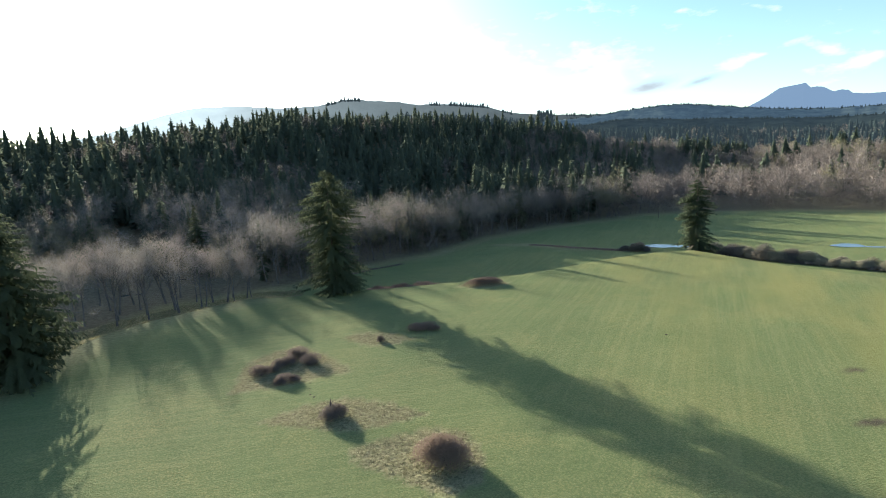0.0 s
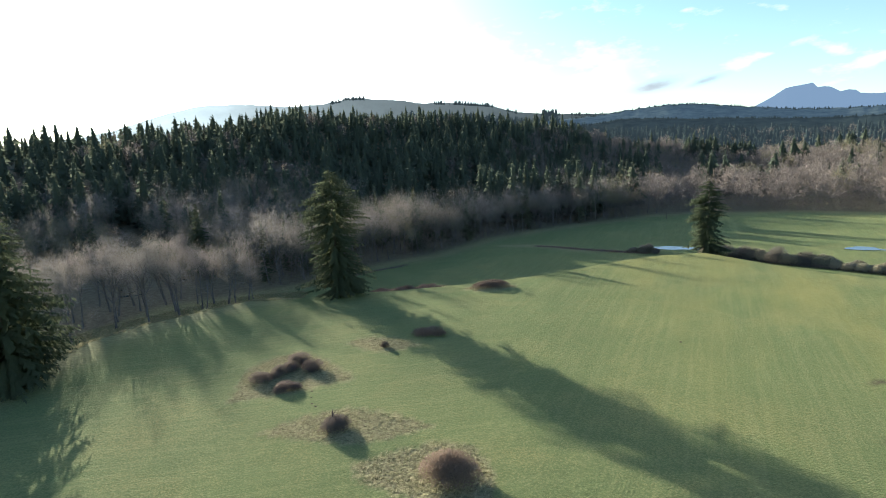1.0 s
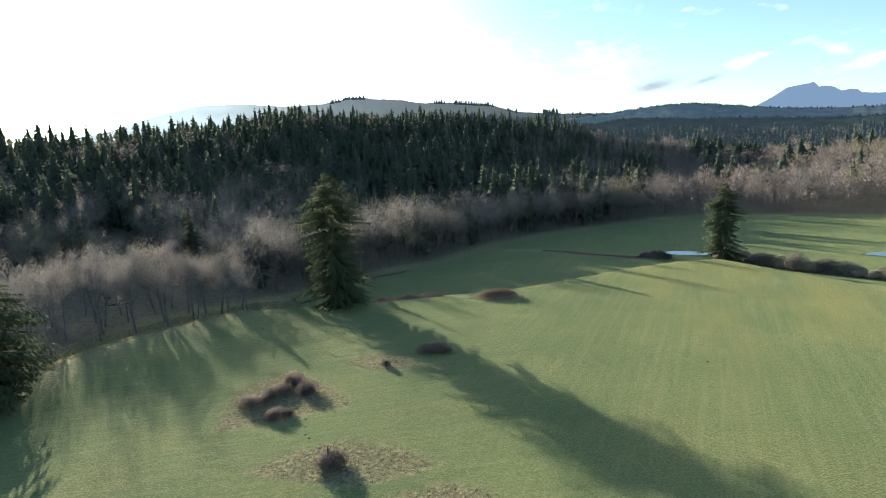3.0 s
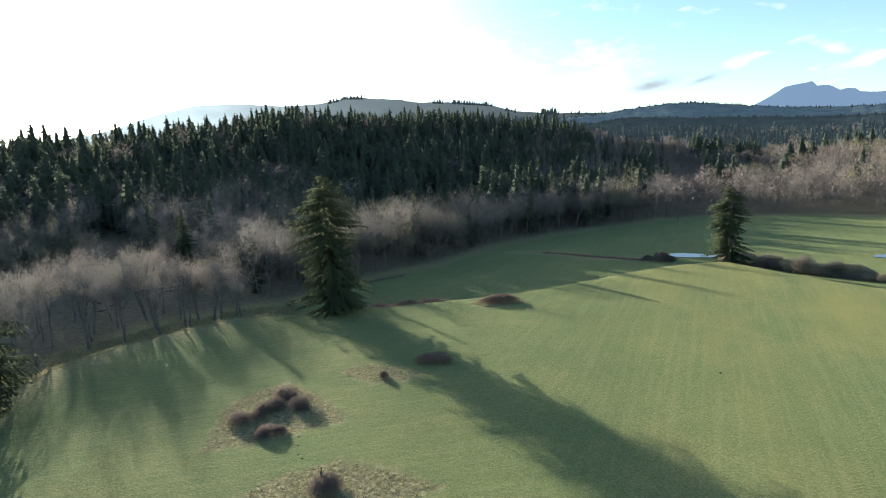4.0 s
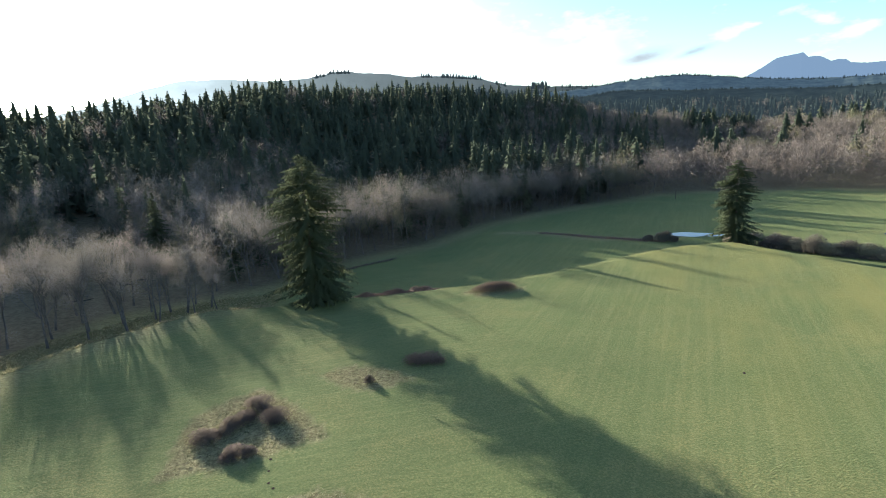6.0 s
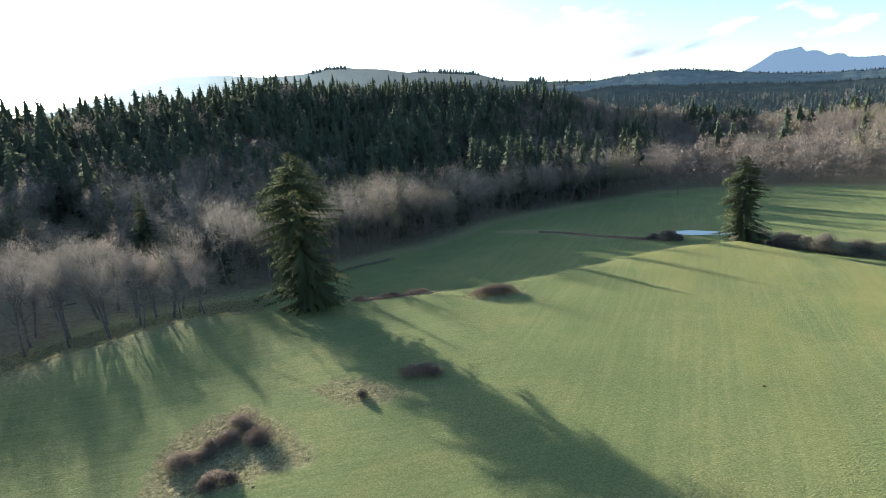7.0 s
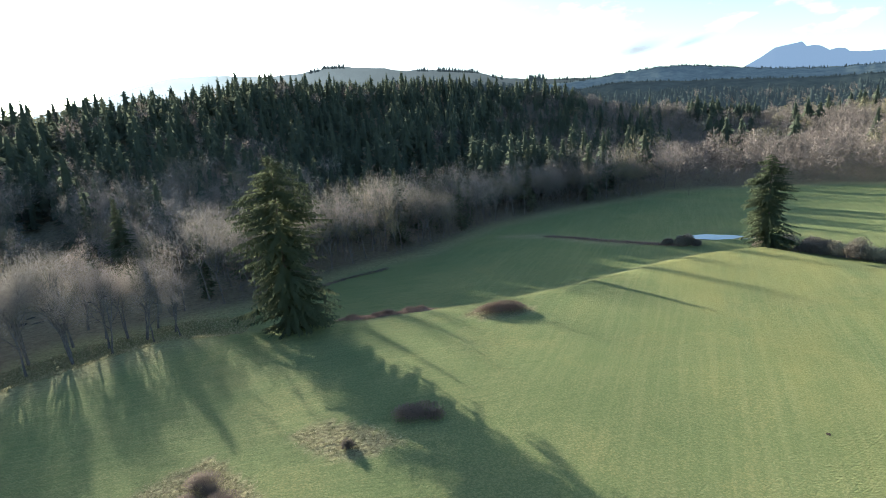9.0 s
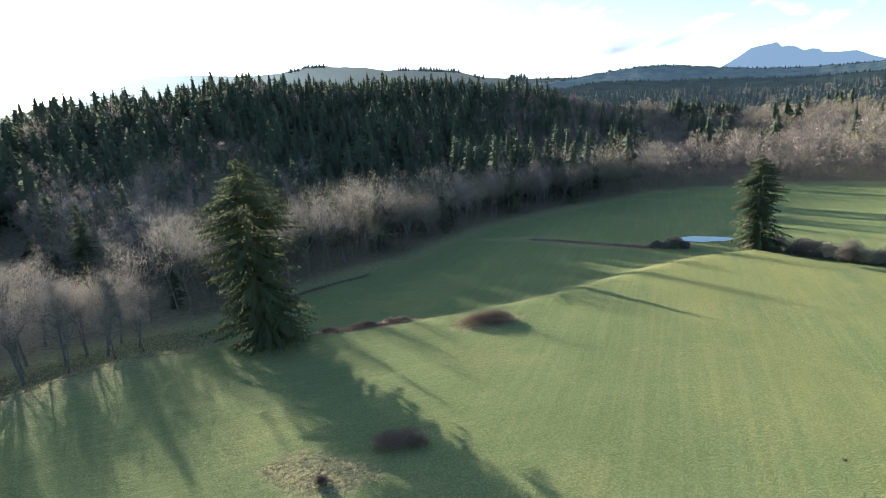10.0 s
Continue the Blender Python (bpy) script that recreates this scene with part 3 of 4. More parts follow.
def build_ground():
    az = np.concatenate([np.arange(-62, 62, 0.45), np.arange(62, 298, 6.0)])
    az = np.radians(az)
    r = np.concatenate([[0.5, 4, 9, 14], 20 * 1.0155 ** np.arange(0, 176), 300 * 1.03 ** np.arange(0, 96)])
    A, Rr = np.meshgrid(az, r)
    x, y = 3 + Rr * np.sin(A), Rr * np.cos(A)
    z = land(x, y)
    n, m = x.shape
    i = np.arange(n * m).reshape(n, m)
    j = np.roll(i, -1, 1)
    f = np.stack([i[:-1], i[1:], j[1:], j[:-1]], -1).reshape(-1, 4)
    me = mesh_of("ground", verts=np.stack([x, y, z], -1).reshape(-1, 3), faces=f, material=M_GROUND, smooth=True)
    d = outside(CLEARING, x, y)
    p = outside(PLATEAU, x, y)
    dry = rough_mask(x, y)
    edge = np.exp(-((p - 2.0) / 4.0) ** 2) * np.where(x < -48, 0.9, np.where(x > 122, 0.75, 0.35))
    ditch = np.exp(-(outside([(42, 292), (57, 287), (82, 263), (99, 256), (83, 265), (58, 289)], x, y) / 2.5) ** 2)
    dry = np.maximum(dry, np.maximum(edge, ditch * 0.9))
    dry = np.maximum(dry, step(-14, -3, d) * 0.7)
    dry = np.maximum(dry, 0.6 * step(-20, -4, p) * step(-40, -60, x) * step(210, 190, y))
    mud = np.zeros(x.shape)
    for cx, cy, a, b in MUD:
        mud = np.maximum(mud, step(1.2, 0.6, np.hypot((x - cx) / a, (y - cy) / b)))
    for name, v in (("dry", dry), ("litter", step(-4, 8, d)), ("mud", mud)):
        at = me.attributes.new(name, "FLOAT", "POINT")
        at.data.foreach_set("value", v.astype(np.float32).ravel())
    return tagged(new("ground", me), "rolling winter pasture, short green grass with dry patches", "ground", kind="structure")


build_ground()

# far hills and the mountain, as ridges with a foot and a slope, glowing with painted haze
def ridge(name, label, dist, depth, crest, material, rough, seed, ease=0):
    a0, a1 = crest[0][0], crest[-1][0]
    cols, rows = int((a1 - a0) * 9), 14
    az = np.linspace(a0, a1, cols)
    el = np.interp(az, [c[0] for c in crest], [c[1] for c in crest])
    if ease:
        pad = np.pad(el, ease, mode="edge")
        el = np.convolve(pad, np.hanning(2 * ease + 1) / np.hanning(2 * ease + 1).sum(), "valid")
    rng = np.random.default_rng(seed)
    wob = sum(rng.normal(0, 1) * np.sin(az * k * 1.7 + rng.uniform(0, 6)) / k for k in range(2, 22))
    top = 45 + dist * np.tan(np.radians(el))
    f = np.linspace(0, 1, rows)[:, None]
    r = dist - depth * (1 - f) + 0 * az
    x, y = 3.3 + r * np.sin(np.radians(az)), r * np.cos(np.radians(az))
    gul = np.sin(az * 0.7 + f * 4) * 0.02
    z = -20 + (top + 20) * np.clip(f ** 0.8 + gul * np.sin(f * math.pi), 0, 1.0) + wob * rough * 0.6 * f ** 10
    x = np.vstack([x, x[-1] + 200 * np.sin(np.radians(az))])
    y = np.vstack([y, y[-1] + 200 * np.cos(np.radians(az))])
    z = np.vstack([z, z[-1] * 0 - 30])
    n, m = x.shape
    i = np.arange(n * m).reshape(n, m)
    faces = np.stack([i[:-1, :-1], i[:-1, 1:], i[1:, 1:], i[1:, :-1]], -1).reshape(-1, 4)
    me = mesh_of(name, verts=np.stack([x, y, z], -1).reshape(-1, 3), faces=faces, material=material, smooth=True)
    return tagged(new(name, me), label, "hill", kind="structure")


HILL = [(-60, 0.5), (-40, 1.5), (-29, 3.6), (-24.6, 5.0), (-21.4, 5.75), (-17.6, 5.84), (-13.4, 5.52), (-10.1, 5.65), (-8.0, 5.98), (-7.7, 6.15), (-5.6, 6.1), (-5.2, 5.98),
        (-2.2, 5.76), (0.4, 5.25), (0.8, 5.4), (3.6, 5.2), (7.1, 4.8), (7.4, 4.63), (9.5, 4.0), (11, 3.8), (12.7, 3.62), (14.2, 3.5), (16.5, 3.35), (18.5, 3.25), (20.5, 2.9), (22.5, 1.8), (24, 0.5)]
RIDGE = [(3, 2.6), (9, 2.9), (15, 3.0), (17, 3.1), (18.7, 3.22), (19.6, 3.36), (21.2, 3.5), (23.9, 3.66), (26.2, 3.6), (31, 2.88), (34.4, 2.42), (37.6, 2.22), (41, 2.15), (50, 2.2), (62, 2.4)]
PEAK = [(28, 1.5), (30.5, 2.5), (31.2, 2.9), (32.5, 3.58), (33.5, 4.24), (34.6, 4.38), (35.1, 4.42), (35.4, 4.5), (35.8, 4.05), (36.2, 4.1), (36.7, 4.0), (37.4, 3.56), (37.9, 3.66),
        (38.4, 3.58), (38.7, 3.3), (39.8, 3.15), (40.9, 3.14), (42, 2.6), (43.4, 2.05), (46, 1.8), (50, 1.6), (58, 1.2)]
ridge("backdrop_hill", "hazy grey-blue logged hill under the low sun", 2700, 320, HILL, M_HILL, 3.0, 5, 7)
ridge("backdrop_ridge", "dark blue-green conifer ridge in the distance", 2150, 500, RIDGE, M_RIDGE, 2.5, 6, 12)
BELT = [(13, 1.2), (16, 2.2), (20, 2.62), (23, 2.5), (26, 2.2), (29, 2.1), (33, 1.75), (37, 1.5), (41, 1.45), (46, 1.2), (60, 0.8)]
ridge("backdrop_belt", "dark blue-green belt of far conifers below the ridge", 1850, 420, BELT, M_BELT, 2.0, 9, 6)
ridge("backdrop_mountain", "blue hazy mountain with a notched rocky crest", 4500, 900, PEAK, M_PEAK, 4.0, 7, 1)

# ---- woods ----
rng = np.random.default_rng(11)


def wood_points(n, a0, a1, r0, r1, clear=6.0):
    az, r = rng.uniform(radians(a0), radians(a1), n), np.sqrt(rng.uniform(r0 * r0, r1 * r1, n))
    x, y = r * np.sin(az), r * np.cos(az)
    swamp = (x < -72) & (y < 268) & (y > 150)          # the thinly wooded flooded bottom behind the alders
    along, across = -0.53 * (x + 116) + 0.848 * (y - 230), 0.848 * (x + 116) + 0.53 * (y - 230)
    swamp |= (np.abs(across) < 9) & (along > -20) & (along < 115)
    k = (outside(CLEARING, x, y) > clear) & ~(swamp & (np.abs(across) < 9)) & ~(swamp & (y < 246)) & ~(swamp & (rng.random(len(x)) < 0.85))
    return x[k], y[k]


def thin(x, y, gap, limit=10 ** 6):
    """Keep points at least about gap apart."""
    seen, keep = set(), []
    for i in range(len(x)):
        c = (int(x[i] // gap), int(y[i] // gap))
        if any((c[0] + a, c[1] + b) in seen for a, b in ((0, 0), (1, 0), (0, 1), (-1, 0), (0, -1))):
            continue
        seen.add(c)
        keep.append(i)
        if len(keep) >= limit:
            break
    return np.array(keep, int)


CLUMPS = [(250, 800, 30), (480, 850, 34), (620, 760, 28), (205, 545, 20), (228, 605, 22), (180, 500, 13), (160, 560, 22), (282, 510, 20), (318, 505, 13), (335, 640, 16), (440, 640, 16), (240, 660, 20), (390, 760, 24)]


def conifer_share(x, y):
    """How much of the wood is evergreen: the slope is, the valley floor and the wood's rim are not."""
    az, r = np.degrees(np.arctan2(x, y)), np.hypot(x, y)
    d = outside(CLEARING, x, y)
    west = np.interp(d, [0, 60, 110, 170], [0.08, 0.16, 0.5, 0.9])
    middle = np.interp(d, [0, 30, 60], [0.05, 0.22, 1.0])
    s = west + (middle - west) * step(-17, -9, az)
    s = s * np.interp(az, [-60, 8, 16, 22, 26, 45], [1.0, 0.95, 0.45, 0.22, 0.05, 0.03])
    s = np.maximum(s, step(4, 9, az) * step(24, 19, az) * step(26, 42, d) * step(115, 95, d) * 0.9)
    clump = np.zeros(x.shape)
    for cx, cy, cr in CLUMPS:
        clump = np.maximum(clump, step(cr * 1.2, cr * 0.7, np.hypot(x - cx, y - cy)))
    patch = np.sin(x * 0.021 + 0.6) * np.sin(y * 0.017 + 1.1) + 0.6 * np.sin(x * 0.043 - y * 0.03)
    s = s + np.where(az > 12, clump * 0.95, 0.05 * patch)
    s = s + np.where(az < -5, -0.22 * step(0.1, 0.9, -patch) * step(420, 300, d), 0) + step(900, 1150, r + 90 * patch) * 0.8
    s = s * np.where(az > 22, step(35, 60, d), 1)
    return np.clip(s, 0.0, 1.0)


def scatter(proto, x, y, lo, hi):
    i = int(rng.integers(len(proto)))
    m = Matrix.LocRotScale((x, y, ground_z(x, y) - 0.15), Euler((0, 0, rng.uniform(0, 6.28))), None)
    made = copy_thing(proto[i], m)
    k = rng.uniform(lo, hi)
    made.scale = (k * rng.uniform(0.9, 1.1), k * rng.uniform(0.9, 1.1), k)
    return made


def retire(protos):
    for p in protos:
        for o in (*p.children_recursive, p):
            bpy.data.objects.remove(o)


firs = [conifer("dark green fir standing in the hillside wood", h, r, 24, 6, 7, 100 + i, M_FIR, "firs of the wood", power=pw, size=1.2, ragged=0.3, fan=0.2)
        for i, (h, r, pw) in enumerate([(34, 5.4, 0.8), (30, 4.2, 1.0), (38, 5.0, 0.7), (26, 4.8, 0.9), (35, 3.8, 0.95)])]
bares = [bare_tree("leafless grey-brown alder at the edge of the wood", h, 200 + i, m, 1.0, 5, "bare trees of the wood", st)
         for i, (h, m, st) in enumerate([(25, M_ALDER, 1), (22, M_MAPLE, 2), (27, M_ALDER, 1), (21, M_MOSSY, 2)])]

x, y = wood_points(9000, -44, 46, 200, 430)
order = np.argsort(outside(CLEARING, x, y))
x, y = x[order], y[order]
k = thin(x, y, 5.2)
x, y = x[k], y[k]
across = 0.85 * x + 0.53 * y          # groups of trees with open gaps between them along the eastern rim
groups = np.sin(across * 0.34) + np.sin(across * 0.19 + 1.0)
open_rim = (np.degrees(np.arctan2(x, y)) > 22.5) & (outside(CLEARING, x, y) < 70) & (groups < np.interp(np.degrees(np.arctan2(x, y)), [22.5, 27, 34], [-1.6, -1.1, -0.8]))
x, y = x[~open_rim], y[~open_rim]
near = outside(CLEARING, x, y) < 85
share = conifer_share(x, y)
draw = rng.random(len(x))
nf = 0
rest = []
for px_, py_, s, dr, nr in zip(x, y, share, draw, near):
    if dr < s:
        bearing = math.degrees(math.atan2(px_, py_))
        if 6 < bearing < 24 and outside(CLEARING, px_, py_) > 12:
            rest.append((px_, py_, 2))
            continue
        if nr and nf < 150:
            scatter(firs, px_, py_, 0.55, 0.85 if -22 < math.degrees(math.atan2(px_, py_)) < 9 else 1.1)
            nf += 1
            continue
        rest.append((px_, py_, 0))
    else:
        scatter(bares, px_, py_, 0.95, 1.3)
retire(firs)
retire(bares)

x, y = wood_points(20000, -44, 50, 430, 1000)
k = thin(x, y, 8.8)
mid = [(a, b, 0 if rng.random() < s else 1) for a, b, s in zip(x[k], y[k], conifer_share(x[k], y[k]))]
in_clump = lambda a, b: b < 2.6 * a and any(math.hypot(a - cx, b - cy) < cr for cx, cy, cr in CLUMPS)
mid = [(a, b, 2 if s == 0 and in_clump(a, b) else s) for a, b, s in mid]
broad = thin(np.array([m[0] for m in mid]), np.array([m[1] for m in mid]), 8.8)
mid = [m for i, m in enumerate(mid) if m[2] != 1 or i in set(broad.tolist())]
x, y = wood_points(8000, -30, 50, 1000, 1900)
k = thin(x, y, 14)
far = [(a, b, 0 if rng.random() < s else 1) for a, b, s in zip(x[k], y[k], conifer_share(x[k], y[k]))]


def bare_quads(H, n, seed, width):
    """A leafless bush of the undergrowth: fine shoots all through a lumpy dome."""
    g = np.random.default_rng(seed)
    v = g.normal(0, 1, (n, 3))
    v[:, 2] += 0.25
    v /= np.linalg.norm(v, axis=1)[:, None]
    lump = 1 + 0.16 * np.sin(v[:, 0] * 5.2 + seed) * np.sin(v[:, 1] * 4.7 + seed * 2) + 0.10 * np.sin(v[:, 2] * 9 + seed + v[:, 0] * 6)
    p = v * (lump * g.uniform(0.35, 1.0, n) ** 0.5)[:, None] * np.array([H * 0.30, H * 0.30, H * 0.46]) + np.array([0, 0, H * 0.52])
    w = v * 0.9 + g.normal(0, 0.7, (n, 3)) + np.array([0, 0, 0.25])
    w *= (g.uniform(0.05, 0.09, n) * H / np.linalg.norm(w, axis=1))[:, None]
    return rhombs(p, w, np.full(n, width), g)


def lump_crown(H, seed, shoots, width, length=0.075):
    """A leafless crown seen from afar: twigs standing thick over a lumpy dome, each taking the light of the lobe it belongs to."""
    g = np.random.default_rng(seed)
    ph = g.uniform(0, 6.28, 12)
    size = np.array([H * 0.30, H * 0.30, H * 0.44])

    def form(a, e):
        v = np.stack([np.cos(a) * np.cos(e), np.sin(a) * np.cos(e), np.sin(e)], -1)
        r = 1 + 0.20 * np.sin(2.3 * v[..., 0] + ph[0]) * np.sin(2.9 * v[..., 1] + ph[1])
        r = r + 0.17 * np.sin(5.5 * v[..., 0] + ph[2] + 2 * v[..., 2]) * np.sin(5.1 * v[..., 1] + ph[3])
        r = r + 0.14 * np.sin(8.5 * v[..., 2] + ph[4] + 3 * v[..., 0]) * np.sin(9.3 * v[..., 1] + ph[5] + 4 * v[..., 0])
        return v * r[..., None] * size + np.array([0, 0, H * 0.48])

    def facing(a, e):
        n = np.cross(form(a + 0.05, e) - form(a - 0.05, e), form(a, np.minimum(e + 0.05, 1.56)) - form(a, np.minimum(e, 1.5) - 0.05))
        return n / (np.linalg.norm(n, axis=-1)[..., None] + 1e-9)

    mid_z = np.array([0, 0, H * 0.48])
    a, e = g.uniform(0, 6.283, shoots), np.arcsin(g.uniform(-0.75, 1.0, shoots))
    n = facing(a, e)
    s = (form(a, e) - mid_z) * g.uniform(0.25, 1.0, (shoots, 1)) ** 0.4 * 0.95 + mid_z
    w = n * 0.8 + g.normal(0, 0.5, (shoots, 3)) + np.array([0, 0, 0.5])
    w *= (g.uniform(0.6, 1.3, shoots) * length * H / np.linalg.norm(w, axis=1))[:, None]
    q = rhombs(s, w, g.uniform(0.6, 1.4, shoots) * width, g)
    return q, n


def wood_mass(name, label, spots, kind, protos, material, lo, hi, massing=0.75):
    spots = [(a, b) for a, b, t in spots if t == kind]
    if not spots:
        return
    out, nor = [], []
    xs, ys = np.array([s[0] for s in spots]), np.array([s[1] for s in spots])
    zs = land(xs, ys)
    for a, b, c in zip(xs, ys, zs):
        q, n = protos[int(rng.integers(len(protos)))]
        th, s = rng.uniform(0, 6.28), rng.uniform(lo, hi)
        co, si = math.cos(th) * s, math.sin(th) * s
        m = np.array([[co, -si, 0], [si, co, 0], [0, 0, s]])
        out.append(q @ m.T + np.array([a, b, c - 0.2]))
        nor.append(n @ (m / s).T)
    tagged(new(name, mesh_of(name, np.concatenate(out), material=material, soft=np.concatenate(nor), massing=massing)), label, "woods", kind="stuff")


def coned(q):
    return q, cone_normals(q)


def domed(q, h):
    return q, dome_normals(q, h, 1.6)


F1 = [coned(spire_quads(h, r, 13, 9, 300 + i)) for i, (h, r) in enumerate([(30, 5.8), (27, 5.6), (35, 6.0), (29, 4.8), (24, 5.6)])]
F2 = [coned(spire_quads(h, r, 10, 7, 310 + i)) for i, (h, r) in enumerate([(28, 6.2), (25, 6.0), (32, 6.4), (23, 5.8)])]
F3 = [coned(spire_quads(h, r, 6, 6, 320 + i)) for i, (h, r) in enumerate([(24, 7.0), (20, 6.6), (27, 6.8)])]
F4 = [coned(spire_quads(h, r, 12, 9, 325 + i)) for i, (h, r) in enumerate([(32, 8.2), (27, 7.6), (36, 8.4)])]
B2 = [lump_crown(h, 340 + i, 430, 0.16, 0.085) for i, h in enumerate((25, 20, 27, 23))]
mossy = lambda m: (m[0], m[1], 3) if m[2] == 1 and rng.random() < np.interp(math.atan2(m[0], m[1]), [0.3, 0.6], [0.04, 0.14]) else m
mid = [mossy(m) for m in mid]
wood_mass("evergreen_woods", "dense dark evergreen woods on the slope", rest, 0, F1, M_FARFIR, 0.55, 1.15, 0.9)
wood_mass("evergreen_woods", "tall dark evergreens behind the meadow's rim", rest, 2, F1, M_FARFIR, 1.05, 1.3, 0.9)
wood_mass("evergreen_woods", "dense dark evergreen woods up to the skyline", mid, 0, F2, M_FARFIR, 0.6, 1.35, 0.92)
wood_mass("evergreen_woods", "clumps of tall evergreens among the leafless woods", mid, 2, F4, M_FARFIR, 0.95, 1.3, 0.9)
wood_mass("bare_woods", "pinkish-brown leafless woods across the valley", mid, 1, B2, M_MAPLE, 0.75, 1.25, 0.78)
wood_mass("bare_woods", "mossy olive-tinged crowns across the valley", mid, 3, B2, M_MOSSY, 0.8, 1.3, 0.78)
# M_BELT makes these far evergreens glow faintly, standing in for haze
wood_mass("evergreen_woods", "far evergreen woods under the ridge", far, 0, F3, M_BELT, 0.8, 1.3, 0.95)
wood_mass("bare_woods", "far leafless woods of the valley", far, 1, [lump_crown(19, 350, 140, 0.3)], M_MAPLE, 0.9, 1.4, 1.0)

# undergrowth along the wood's rim
x, y = rng.uniform(-60, 430, 30000), rng.uniform(210, 400, 30000)
e = outside(CLEARING, x, y)
k = (e > -1) & (e < 16)
x, y = x[k], y[k]
k = thin(x, y, 3.0, 900)
U1 = [domed(bare_quads(h, 90, 360 + i, 0.12), 1) for i, h in enumerate((7, 10, 12))]
wood_mass("undergrowth", "brown leafless undergrowth along the wood", [(a, b, 0) for a, b in zip(x[k], y[k])], 0, U1, M_THORN, 0.6, 1.3)

# small trees along the far crests, with the haze glow of M_BELT painted in
crest = []
for a, b, el, d, n in [(-9.2, -5.8, None, 2660, 40), (1.2, 7.2, None, 2660, 70), (8.6, 9.6, None, 2660, 8), (12.2, 13.6, None, 2660, 22), (13.8, 18, None, 2660, 26)]:
    for q in range(n):
        az = rng.uniform(a, b)
        e = np.interp(az, [c[0] for c in HILL], [c[1] for c in HILL])
        crest.append((az, e, d))
for q in range(450):
    az = rng.uniform(12, 43)
    crest.append((az, np.interp(az, [c[0] for c in RIDGE], [c[1] for c in RIDGE]), 2140))
for q in range(420):
    az = rng.uniform(16, 44)
    crest.append((az, np.interp(az, [c[0] for c in BELT], [c[1] for c in BELT]), 1840))
out = []
for az, e, d in crest:
    q = F3[int(rng.integers(3))][0]
    s = rng.uniform(0.25, 0.55) * (3.4 if 12 < az < 13.7 else 2.0 if az < 12 else 1.6 if az < 19 and d > 2500 else 1)
    out.append(q * s + np.array([3.3 + d * math.sin(radians(az)), d * math.cos(radians(az)), 45 + d * math.tan(radians(e)) - 4 - 6 * s]))
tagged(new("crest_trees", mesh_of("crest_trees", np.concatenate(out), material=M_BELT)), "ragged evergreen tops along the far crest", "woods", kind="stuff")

# ---- the big single trees ----


def stand(ob, x, y, turn=0.0, sink=0.15):
    ob.location, ob.rotation_euler = (x, y, ground_z(x, y) - sink), (0, 0, radians(turn))
    return ob


stand(conifer("tall shaggy spruce alone at the terrace edge", 43, 9.8, 70, 10, 54, 1, M_SPRUCE, power=0.62, blunt=3.6, base=0.02, ragged=0.36, size=0.34, shag=1.0, fan=0.03, slim=0.17, bare=0.06), -29, 185)
stand(conifer("dense green spruce beside the small pond", 31.8, 6.8, 54, 10, 64, 2, M_SPRUCE, power=0.64, blunt=2.7, base=0.02, ragged=0.44, size=0.34, shag=1.0, fan=0.03, slim=0.2, bare=0.06), 121, 228)
stand(conifer("big dark spruce in front of the alder grove", 40, 10.5, 58, 10, 42, 3, M_SPRUCE, power=0.6, blunt=3.2, base=0.02, size=0.4, shag=1.0, fan=0.03, slim=0.17), -89.5, 118)
stand(conifer("tall dark spruce behind the pasture corner", 36, 9.5, 48, 9, 20, 4, M_SPRUCE, power=0.6, blunt=2.6, base=0.02, size=0.65, shag=1.0), -103, 128)
stand(conifer("pointed spruce rising over the alders", 34, 7.0, 44, 9, 16, 8, M_FIR, size=0.8, ragged=0.32), -102.6, 253.2)
stand(conifer("pointed spruce rising over the bare wood edge", 34, 7.0, 44, 9, 16, 9, M_FIR, size=0.8, ragged=0.32), -4.4, 293.6)

# alder grove on the bank
alders = [bare_tree("leafless alder with pale bark in the grove", h, 400 + i, M_ALDER, 0.8, 8, "alders of the grove", st, "alder_tree", first=0.42, thick=0.02, split=True, bole=1.45)
          for i, (h, st) in enumerate([(27, 1), (24, 1), (26, 2)])]
for i, (x, y, s) in enumerate([(-62, 197, 0.7), (-67, 193, 0.8), (-72, 199, 0.9), (-76, 189, 0.85), (-80, 195, 1.0), (-84, 186, 0.95), (-88, 192, 1.05), (-92, 181, 1.0),
                               (-96, 188, 1.05), (-100, 176, 1.0), (-104, 184, 1.1), (-108, 192, 1.0), (-112, 178, 1.05), (-85, 203, 1.0), (-97, 204, 1.05), (-110, 206, 1.1),
                               (-106, 163, 1.0), (-116, 168, 1.0), (-73, 208, 0.85), (-120, 186, 1.1), (-78, 201, 0.9), (-91, 198, 1.05), (-103, 197, 1.1),
                               (-115, 199, 1.1), (-126, 177, 1.1), (-128, 196, 1.15), (-66, 203, 0.75), (-95, 212, 1.05), (-124, 208, 1.1), (-112, 158, 1.0)]):
    a = copy_thing(alders[i % 3], pose(x, y, ground_z(x, y) - 0.15, 0, 0, 47 * i))
    a.scale = (s, s, s * (0.94 + 0.03 * (i % 5)))
retire(alders)

